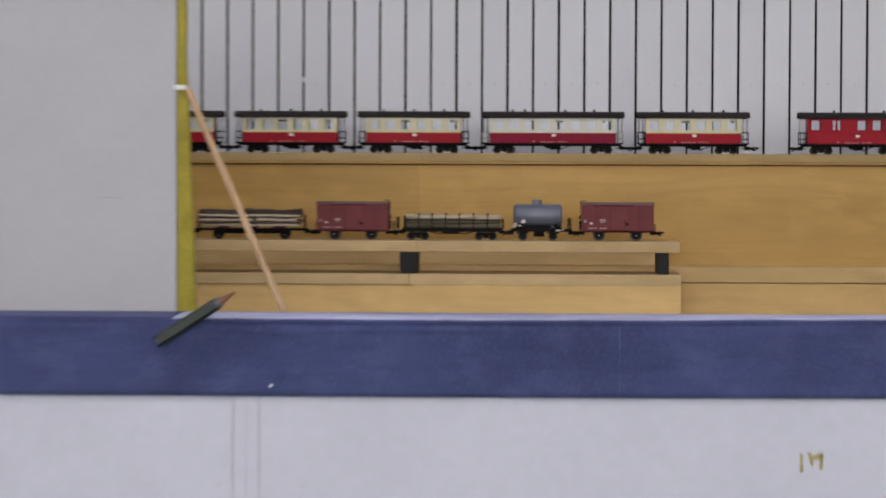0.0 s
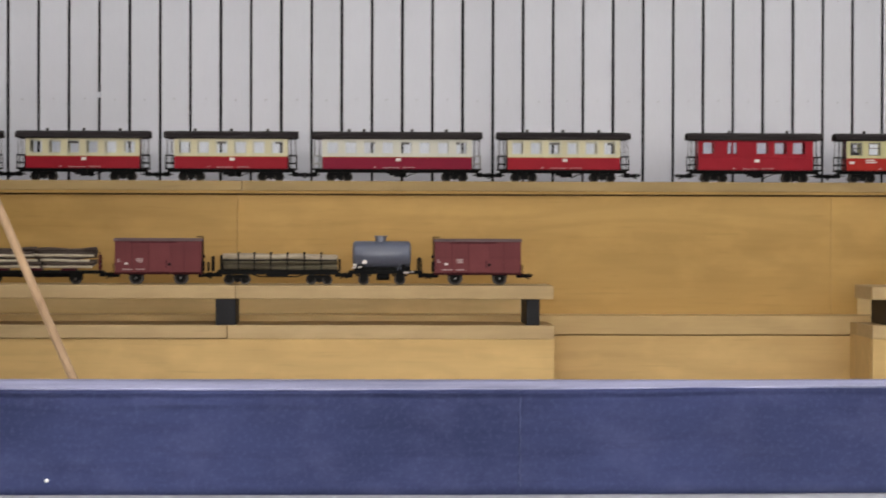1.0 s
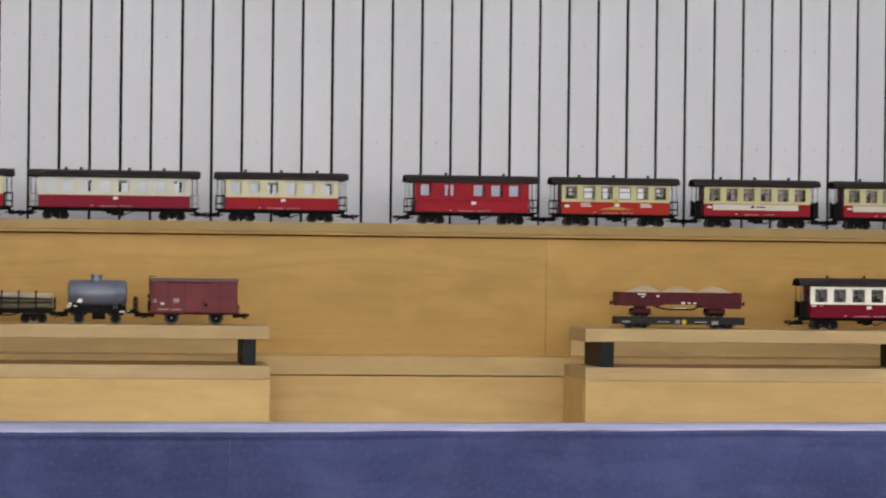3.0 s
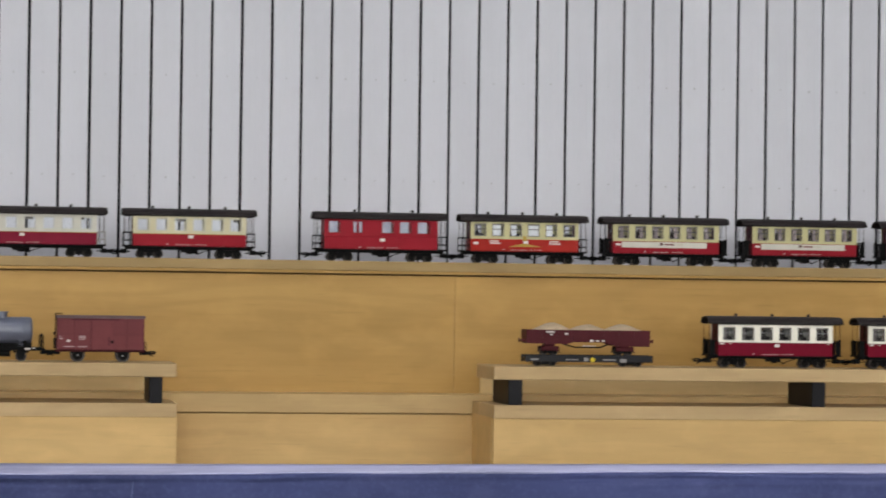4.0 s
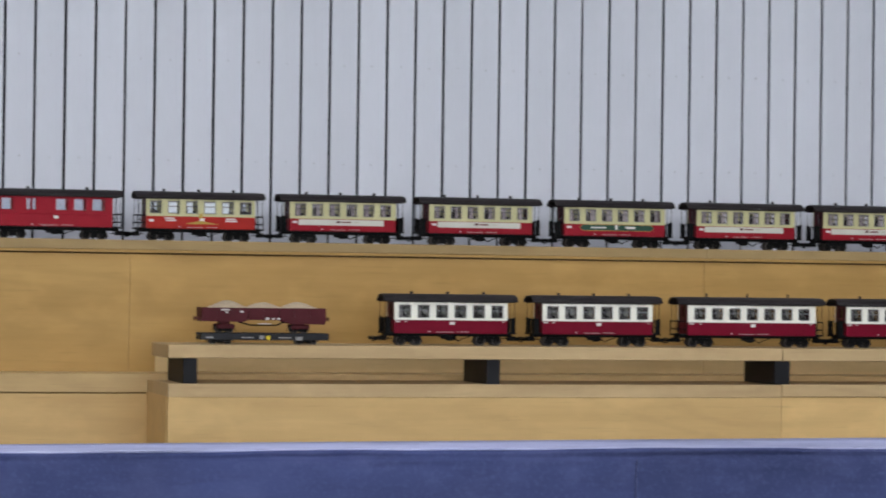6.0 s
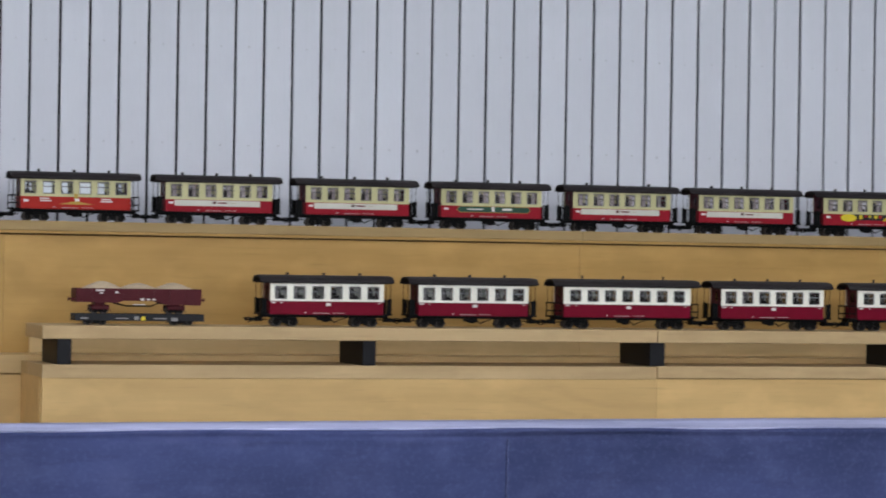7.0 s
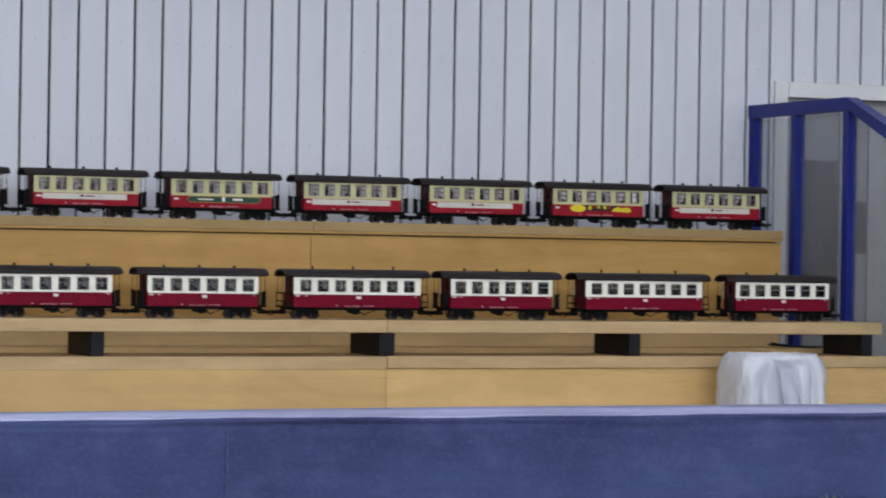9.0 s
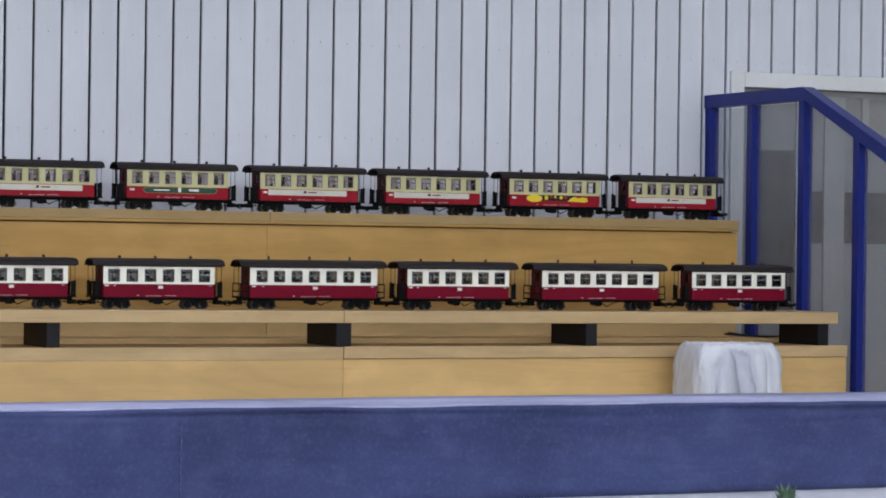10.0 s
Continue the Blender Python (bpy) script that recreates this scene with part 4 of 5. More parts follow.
def decor_wine(t, B, hw, z0, z1):
    bars(t, "number_plate_bar", [(-B * 0.47, z1 - 0.006, 0.018, 0.005), (-B * 0.40, z1 - 0.006, 0.010, 0.003), (B * 0.46, z1 - 0.006, 0.010, 0.003)], -hw, M["lettering"])
    bars(t, "lining", [(0, z1 + 0.0004, B - 0.004, 0.0016)], -hw, M["ivory"])


UY, UZ = 11.60, 1.3975
LY, LZ = 10.93, 0.9895


def settle(t, x, y, z, rz=0.0):
    t.matrix_world = pose(x, y, z, 0, 0, rz)
    return t


LEFT6 = even(6, 0.0755, 0.047)
old = coach("model coach with cream upper half, red lower half and black roof", 0.545, "cream_pale", "red", LEFT6, gates=False, decor=decor_old, sliding=False, bar="", seat_top=0.100, frame_mat="ivory", blinds_dark=[(-0.038, 0.04), (0.189, 0.018)])
settle(old, -1.153, UY, UZ)
for x in (-1.757, -0.55, 0.812):
    copy_thing(old, pose(x, UY, UZ))
longc = coach("long model coach with ivory upper half and crimson lower half", 0.695, "ivory", "crimson", even(8, 0.0755, 0.046), gates=False, decor=decor_old, sliding=False, bar="", seat_top=0.100, frame_mat="ivory", blinds_dark=[(-0.09, 0.018), (0.03, 0.04), (0.245, 0.02)], vents=(-0.32, -0.22, 0.1, 0.33), rail="rail_pale")
settle(longc, 0.1285, UY, UZ)
red = coach("all-red model luggage coach with black roof and uneven windows", 0.556, "red", "red", [(-0.195, 0.049), (-0.109, 0.018), (-0.086, 0.018), (0.028, 0.050), (0.102, 0.050), (0.178, 0.052)], gates=False, frame_mat="red", blind="curtain_lilac", sliding=False, bar="", wz=(0.110, 0.158), vents=(-0.22, 0.29), blinds=[(-0.109, 0.012), (-0.086, 0.012), (-0.199, 0.034), (0.023, 0.036), (0.097, 0.034), (0.172, 0.038)])
settle(red, 1.602, UY, UZ)
orange = coach("cream and orange-red model coach with gold crest", 0.540, "cream", "orange_red", LEFT6, decor=decor_orange, blinds=[(-0.118, 0.035), (0.038, 0.044), (-0.045, 0.02), (0.105, 0.026)], gates=False, seat_top=0.120)
settle(orange, 2.206, UY, UZ)
RIGHT6 = even(6, 0.0735, 0.044)
ban = coach("cream and red model coach with a white advertising banner", 0.540, "cream", "deep_red", RIGHT6, decor=decor_banner, pane="pane_dusty", curtains=[(-0.190, 0.016), (-0.106, 0.014), (-0.043, 0.016), (0.043, 0.014), (0.104, 0.016), (0.178, 0.014)])
settle(ban, 2.811, UY, UZ)
for x in (3.414, 4.620, 5.214, 6.428):
    copy_thing(ban, pose(x, UY, UZ))
green = coach("cream and red model coach with a green gold-edged banner", 0.540, "cream", "deep_red", RIGHT6, decor=decor_green, pane="pane_dusty", curtains=[(-0.196, 0.014), (-0.100, 0.018), (-0.028, 0.018), (0.046, 0.016), (0.118, 0.018), (0.192, 0.016)])
settle(green, 4.016, UY, UZ)
flame = coach("cream and red model coach with a yellow and black banner", 0.540, "cream", "deep_red", RIGHT6, decor=decor_flame, pane="pane_dusty", blinds=[(0.184, 0.02)], curtains=[(-0.190, 0.016), (-0.106, 0.014), (-0.043, 0.016), (0.043, 0.014), (0.104, 0.016), (0.178, 0.014)])
settle(flame, 5.820, UY, UZ)
wine = coach("white and wine-red model coach with dark roof, six windows", 0.552, "white_body", "wine", even(6, 0.0765, 0.046), width=0.116, split=0.094, wz=(0.104, 0.153), decor=decor_wine, tall_vents=False, frame_mat="frame_dark", bar="frame_light", rounded=0.004, pane="pane_smoke", curtains=[(-0.205, 0.012), (-0.128, 0.010)])
settle(wine, 3.098, LY, LZ)
for x in (3.715, 5.040, 6.400):
    copy_thing(wine, pose(x, LY, LZ))
wine7 = coach("long white and wine-red model coach with seven rounded windows", 0.645, "white_body", "wine", even(7, 0.0765, 0.046), width=0.116, split=0.094, wz=(0.106, 0.152), decor=decor_wine, tall_vents=True, rounded=0.008, gates=False, frame_mat="frame_dark", bar="frame_light", pane="pane_smoke")
settle(wine7, 4.385, LY, LZ)
copy_thing(wine7, pose(5.715, LY, LZ))


# ---- goods waggons ----
def box_waggon(e):
    t = thing("goods_waggon", 0, 0, 0, "faded red-brown closed model goods waggon with plank sides", "model train", "model goods waggons")
    B, hw, z0, z1 = 0.332, 0.056, 0.046, 0.166
    part("body", box(-B / 2, B / 2, -hw, hw, z0, z1, 0.001), M["freight_brown"], t)
    pl = None
    for s in (-1, 1):
        for k in range(9):
            zz = z0 + 0.004 + k * (z1 - z0 - 0.008) / 9
            if pl is None:
                pl = part("plank", box(-B / 2 + 0.003, B / 2 - 0.003, -0.0006, 0.0008, 0.0004, (z1 - z0 - 0.008) / 9 - 0.0004), M["freight_brown"], t)
                place(pl, 0, s * hw, zz)
            else:
                twin(pl, t, 0, s * hw, zz)
        for x in (-0.164, -0.1, -0.036, 0.036, 0.1, 0.164):
            part("rib", box(x - 0.0022, x + 0.0022, s * hw - 0.0022, s * hw + 0.0022, z0, z1), M["freight_rib"], t)
        d = part("sliding_door", box(-0.034, 0.046, s * (hw + 0.0018) - 0.0012, s * (hw + 0.0018) + 0.0012, z0 + 0.003, z1 - 0.006, 0.0008), M["freight_brown"], t)
        part("latch", box(0.038, 0.050, s * (hw + 0.0042) - 0.0012, s * (hw + 0.0042) + 0.0012, z0 + 0.026, z0 + 0.036, 0.001), M["iron"], d)
        part("door_bar", box(0.030, 0.034, s * (hw + 0.0042) - 0.0012, s * (hw + 0.0042) + 0.0012, z0 + 0.018, z0 + 0.048), M["freight_dark"], d)
        part("door_rail", box(-0.11, 0.07, s * (hw + 0.003) - 0.0012, s * (hw + 0.003) + 0.0012, z1 - 0.006, z1 - 0.002), M["freight_dark"], t)
    bm = bmesh.new()
    prof = [(-hw - 0.005, z1)] + [(math.cos(math.pi * k / 10) * -(hw + 0.005), z1 + 0.002 + 0.010 * math.sin(math.pi * k / 10)) for k in range(11)] + [(hw + 0.005, z1)]
    add_prism(bm, prof, -B / 2 - 0.004, B / 2 + 0.004)
    part("roof", bm, M["freight_roof"], t)
    part("underframe", box(-B / 2 - 0.004, B / 2 + 0.004, -0.034, 0.034, 0.0375, 0.0455, 0.001), M["freight_dark"], t)
    for s in (-1, 1):
        wheelset(t, s * 0.086, 0.0255)
        for y in (-1, 1):
            bm = bmesh.new()
            add_box(bm, s * 0.086 - 0.010, s * 0.086 + 0.010, y * 0.031 - 0.003, y * 0.031 + 0.003, 0.014, 0.040, 0.001)
            add_rod(bm, (s * 0.086, y * 0.0335, 0.0245), (s * 0.086, y * 0.0375, 0.0245), 0.0055, None, 10)
            for q in range(3):
                add_box(bm, s * 0.086 - 0.030 + 0.006 * q, s * 0.086 + 0.030 - 0.006 * q, y * 0.031 - 0.0025, y * 0.031 + 0.0025, 0.0352 - 0.0028 * q, 0.0378 - 0.0028 * q)
            guard = part("axle_guard", bm, M["iron"], t)
            part("axle_cap", rod((s * 0.086, y * 0.0374, 0.0245), (s * 0.086, y * 0.0390, 0.0245), 0.0032, 0.0026, 10), M["nail"], guard, "worn bright axle end")
        coupler(t, s * (B / 2), s, 0.034, 0.046)
    bm = bmesh.new()
    add_rod(bm, (e * (B / 2 + 0.006), -0.03, 0.05), (e * (B / 2 + 0.006), -0.03, z1 + 0.018), 0.0019, None, 6)
    add_rod(bm, (e * (B / 2 + 0.004), -0.03, 0.108), (e * (B / 2 + 0.013), -0.03, 0.108), 0.006, None, 10)
    add_box(bm, *sorted((e * (B / 2 + 0.002), e * (B / 2 + 0.012))), -0.04, -0.02, 0.05, 0.09, 0.001)
    add_rod(bm, (e * (B / 2 + 0.008), -0.03, z1 + 0.018), (e * (B / 2 - 0.020), -0.03, z1 + 0.018), 0.0018, None, 6)
    part("brake_column", bm, M["iron"], t)
    bm = bmesh.new()
    add_rod(bm, (-e * (B / 2 + 0.008), -0.05, 0.04), (-e * (B / 2 + 0.008), -0.05, 0.075), 0.0017, None, 6)
    add_rod(bm, (-e * (B / 2 + 0.008), 0.05, 0.04), (-e * (B / 2 + 0.008), 0.05, 0.075), 0.0017, None, 6)
    add_rod(bm, (-e * (B / 2 + 0.008), -0.05, 0.075), (-e * B / 2, -0.05, 0.078), 0.0017, None, 6)
    part("grab_rail", bm, M["iron"], t)
    bars(t, "emblem", [(-0.122, 0.080, 0.013, 0.008)], -hw - 0.0032, M["lettering"], "small white mark")
    bars(t, "lettering", [(-0.070, 0.098, 0.026, 0.003), (-0.070, 0.0925, 0.026, 0.004), (-0.070, 0.086, 0.020, 0.003), (-0.118, 0.058, 0.040, 0.003), (-0.068, 0.058, 0.034, 0.003), (-0.15, 0.088, 0.014, 0.004), (-0.152, 0.096, 0.010, 0.003)], -hw - 0.0032, M["lettering_dim"])
    return t


settle(box_waggon(-1), 0.428, LY, LZ)
settle(box_waggon(1), -0.802, LY, LZ)


def tank_waggon():
    t = thing("tank_waggon", 0, 0, 0, "blue-grey model tank waggon on a black underframe", "model train", "model goods waggons")
    bm = bmesh.new()
    r, zc, L = 0.0515, 0.1165, 0.226
    prof = [(-L / 2, r * 0.0), (-L / 2, r * 0.55), (-L / 2 + 0.003, r * 0.86), (-L / 2 + 0.010, r), (L / 2 - 0.010, r), (L / 2 - 0.003, r * 0.86), (L / 2, r * 0.55), (L / 2, 0.0)]
    rings = []
    n = 28
    for x, q in prof:
        if q == 0.0:
            rings.append([bm.verts.new((x, 0, zc))])
        else:
            rings.append([bm.verts.new((x, q * math.cos(2 * math.pi * k / n), zc + q * math.sin(2 * math.pi * k / n))) for k in range(n)])
    for a, b in zip(rings, rings[1:]):
        for k in range(n):
            j = (k + 1) % n
            vs = (a[0], b[j], b[k]) if len(a) == 1 else ((a[k], a[j], b[0]) if len(b) == 1 else (a[k], a[j], b[j], b[k]))
            bm.faces.new(vs)
    bmesh.ops.recalc_face_normals(bm, faces=bm.faces)
    part("tank", bm, M["tank"], t, "", True)
    bm = bmesh.new()
    add_rod(bm, (-0.004, 0, zc + r - 0.004), (-0.004, 0, zc + r + 0.016), 0.021, None, 18)
    add_rod(bm, (-0.004, 0, zc + r + 0.016), (-0.004, 0, zc + r + 0.021), 0.026, 0.025, 18)
    part("dome", bm, M["tank"], t)
    for x in (-0.07, 0.07):
        part("tank_strap", rod((x - 0.0015, 0, zc), (x + 0.0015, 0, zc), r + 0.0012, None, 28), M["tank"], t)
    bm = bmesh.new()
    add_box(bm, -0.128, 0.158, -0.036, 0.036, 0.040, 0.054, 0.001)
    for x in (-0.08, 0.08):
        add_box(bm, x - 0.012, x + 0.012, -0.034, 0.034, 0.054, 0.080, 0.001)
    add_box(bm, -0.11, 0.11, -0.020, 0.020, 0.050, 0.072, 0.001)
    part("underframe", bm, M["iron"], t)
    part("brake_cylinder", rod((-0.02, -0.02, 0.030), (0.03, -0.02, 0.030), 0.013, None, 12), M["iron"], t)
    for s in (-1, 1):
        wheelset(t, s * 0.07, 0.0195)
        for y in (-1, 1):
            bm = bmesh.new()
            add_box(bm, s * 0.07 - 0.014, s * 0.07 + 0.014, y * 0.031 - 0.003, y * 0.031 + 0.003, 0.012, 0.041, 0.001)
            add_box(bm, s * 0.07 - 0.03, s * 0.07 + 0.03, y * 0.031 - 0.002, y * 0.031 + 0.002, 0.032, 0.038)
            part("axle_guard", bm, M["iron"], t)
    coupler(t, 0.156, 1, 0.034, 0.046)
    coupler(t, -0.126, -1, 0.034, 0.046)
    bm = bmesh.new()
    for y in (-0.034, 0.034):
        for x in (0.138, 0.154):
            add_rod(bm, (x, y, 0.05), (x, y, 0.098), 0.0016, None, 6)
        add_rod(bm, (0.138, y, 0.098), (0.154, y, 0.098), 0.0016, None, 6)
        add_rod(bm, (0.138, y, 0.076), (0.154, y, 0.076), 0.0014, None, 6)
    add_rod(bm, (0.154, -0.034, 0.098), (0.154, 0.034, 0.098), 0.0016, None, 6)
    add_box(bm, 0.142, 0.150, -0.006, 0.006, 0.05, 0.106)
    part("handrail", bm, M["iron"], t)
    bm = bmesh.new()
    for x in (0.062, 0.074):
        add_rod(bm, (x, -0.047, 0.055), (x, -0.0525, 0.115), 0.0014, None, 6)
    for k in range(4):
        add_rod(bm, (0.062, -0.048 - k * 0.001, 0.065 + k * 0.013), (0.074, -0.048 - k * 0.001, 0.065 + k * 0.013), 0.0012, None, 6)
    part("ladder", bm, M["tank"], t)
    bm = bmesh.new()
    add_prism(bm, [(-0.078, 0.082), (-0.060, 0.080), (-0.056, 0.088), (-0.064, 0.097), (-0.074, 0.094)], -0.0500, -0.0440, "y")
    part("emblem", bm, M["lettering"], t, "white emblem shape")
    bars(t, "lettering", [(-0.108, 0.066, 0.016, 0.006), (-0.104, 0.076, 0.012, 0.008), (-0.084, 0.068, 0.014, 0.005), (0.095, 0.047, 0.022, 0.006), (0.118, 0.050, 0.010, 0.004)], -0.0375, M["lettering"])
    return t


settle(tank_waggon(), 0.058, LY, LZ)


def log(bm, a, b, r, seed, seg=9, steps=9):
    """A slightly crooked trunk."""
    a, b = Vector(a), Vector(b)
    prev = None
    for i in range(steps + 1):
        u = i / steps
        c = a.lerp(b, u) + Vector((0, noise.noise(Vector((u * 2.2, seed, 0))) * r * 0.7, noise.noise(Vector((u * 2.4, seed, 5))) * r * 0.7))
        q = r * (1.05 - 0.15 * u + 0.1 * noise.noise(Vector((u * 6, seed, 9))))
        ring = [bm.verts.new(c + Vector((0, q * math.cos(2 * math.pi * k / seg), q * math.sin(2 * math.pi * k / seg)))) for k in range(seg)]
        if prev:
            for k in range(seg):
                bm.faces.new((prev[k], prev[(k + 1) % seg], ring[(k + 1) % seg], ring[k]))
        else:
            bm.faces.new(ring[::-1])
        prev = ring
    bm.faces.new(prev)


def log_waggon():
    t = thing("log_waggon", 0, 0, 0, "model flat waggon loaded with crooked grey tree trunks", "model train", "model goods waggons")
    L = 0.52
    bm = bmesh.new()
    add_box(bm, -L / 2, L / 2, -0.045, 0.045, 0.040, 0.052, 0.001)
    add_box(bm, -0.17, 0.17, -0.01, 0.01, 0.026, 0.041)
    part("deck", bm, M["iron"], t)
    bm = bmesh.new()
    for x in (-0.13, 0.0, 0.13):
        add_box(bm, x - 0.028, x + 0.028, -0.04, 0.04, 0.052, 0.060, 0.001)
    part("bunk", bm, M["freight_dark"], t)
    k = 0
    for z, y, mat in ((0.066, -0.034, "log_pale"), (0.070, 0.0, "log_bark"), (0.070, 0.030, "log_bark"), (0.079, -0.032, "log_dark"), (0.088, -0.002, "log_dark"), (0.088, 0.026, "log_bark"), (0.091, -0.036, "log_pale"), (0.102, -0.031, "log_dark"), (0.104, 0.0, "log_dark"), (0.106, 0.028, "log_bark"), (0.112, -0.036, "log_pale"), (0.121, -0.029, "log_dark"), (0.124, -0.005, "log_dark"), (0.122, 0.015, "log_dark"), (0.128, -0.020, "log_dark")):
        for half in (0, 1):
            bm = bmesh.new()
            x0, x1 = (-0.235, 0.0) if half == 0 else (0.005, 0.23)
            if k % 3 == 0:
                x0, x1 = (-0.235, 0.02) if half == 0 else (0.03, 0.22)
            log(bm, (x0 + 0.01 * math.sin(k * 3), y, z), (x1 + 0.01 * math.sin(k * 5), y, z + 0.006 * math.sin(k)), 0.0058 if mat == "log_pale" else 0.0092, k * 3.7 + half)
            part("trunk", bm, M[mat], t, "", True)
        k += 1
    for s in (-1, 1):
        bogie_x = s * 0.155
        wheelset(t, bogie_x, 0.0195)
        for y in (-1, 1):
            bm = bmesh.new()
            add_box(bm, bogie_x - 0.024, bogie_x + 0.024, y * 0.031 - 0.003, y * 0.031 + 0.003, 0.014, 0.041, 0.002)
            add_rod(bm, (bogie_x, y * 0.0375, 0.0195), (bogie_x, y * 0.033, 0.0195), 0.005, None, 10)
            part("axle_guard", bm, M["iron"], t)
        part("hub_cap", rod((bogie_x, -0.0395, 0.0195), (bogie_x, -0.0375, 0.0195), 0.006, None, 10), M["tyre"], t, "bright steel hub")
        coupler(t, s * L / 2, s, 0.036, 0.046)
        bm = bmesh.new()
        for y in (-0.036, 0.036):
            add_box(bm, s * (L / 2 - 0.012) - 0.003, s * (L / 2 - 0.012) + 0.003, y - 0.003, y + 0.003, 0.05, 0.112, 0.0008)
        add_box(bm, s * (L / 2 - 0.012) - 0.002, s * (L / 2 - 0.012) + 0.002, -0.036, 0.036, 0.072, 0.080)
        add_rod(bm, (s * (L / 2 - 0.012), -0.02, 0.08), (s * (L / 2 - 0.012), -0.02, 0.125), 0.0016, None, 6)
        part("end_stake", bm, M["freight_dark"], t)
    bm = bmesh.new()
    for x in (-0.06, 0.01, 0.06):
        add_rod(bm, (x, -0.04, 0.026), (x + 0.05, -0.04, 0.034), 0.002, None, 6)
    part("brake_gear", bm, M["iron"], t)
    return t


settle(log_waggon(), -1.276, LY, LZ)


def stake_waggon():
    t = thing("stake_waggon", 0, 0, 0, "black model stake waggon loaded with pale peeled logs", "model train", "model goods waggons")
    L = 0.465
    bm = bmesh.new()
    add_box(bm, -L / 2, L / 2, -0.043, 0.043, 0.038, 0.056, 0.001)
    add_box(bm, -0.045, 0.04, -0.044, -0.03, 0.028, 0.042, 0.002)
    for y in (-0.03, 0.03):
        add_rod(bm, (-0.12, y, 0.043), (-0.07, y, 0.030), 0.002, None, 6)
        add_rod(bm, (-0.07, y, 0.030), (0.07, y, 0.030), 0.002, None, 6)
        add_rod(bm, (0.07, y, 0.030), (0.12, y, 0.043), 0.002, None, 6)
    part("deck", bm, M["iron"], t)
    for s in (-1, 1):
        bogie(t, s * 0.158, 0.0185, 0.062)
        coupler(t, s * L / 2, s, 0.036, 0.044)
    k = 0
    for z, ys, mat in ((0.066, (-0.033, -0.008, 0.015, 0.034), "log_mossy"), (0.086, (-0.035, -0.010, 0.014, 0.035), "log_mossy"), (0.1045, (-0.034, -0.010, 0.016, 0.035), "log_peeled")):
        for y in ys:
            bm = bmesh.new()
            sway = 0.008 * math.sin(k * 2.3)
            log(bm, (-0.209 + sway, y, z + 0.002), (0.226 + sway * 0.5, y, z - 0.002 * math.sin(k)), 0.0112, 40 + k * 2.1, 10, 12)
            part("peeled_log", bm, M[mat], t, "", True)
            k += 1
    for x in (-0.152, -0.091, -0.028, 0.036, 0.101, 0.166):
        for y in (-0.0475, 0.0475):
            bm = bmesh.new()
            add_box(bm, x - 0.0028, x + 0.0028, y - 0.0025, y + 0.0025, 0.048, 0.122, 0.0006)
            add_box(bm, x - 0.004, x + 0.004, y - 0.003, y + 0.003, 0.116, 0.124, 0.0006)
            part("stake", bm, M["iron"], t)
    part("side_chain", box(-0.21, 0.225, -0.0492, -0.0463, 0.0915, 0.0965), M["iron"], t)
    for y in (-0.03, 0.03):
        for a, b, top in ((-L / 2 - 0.024, -L / 2 - 0.014, 0.107), (-L / 2 - 0.040, -L / 2 - 0.034, 0.085), (L / 2 + 0.001, L / 2 + 0.009, 0.098)):
            part("stanchion", box(a, b, y - 0.003, y + 0.003, 0.05, top, 0.0008), M["iron"], t)
    part("end_board", box(-L / 2 + 0.010, -L / 2 + 0.017, -0.045, 0.045, 0.054, 0.112, 0.001), M["iron"], t)
    return t


settle(stake_waggon(), -0.342, LY, LZ)


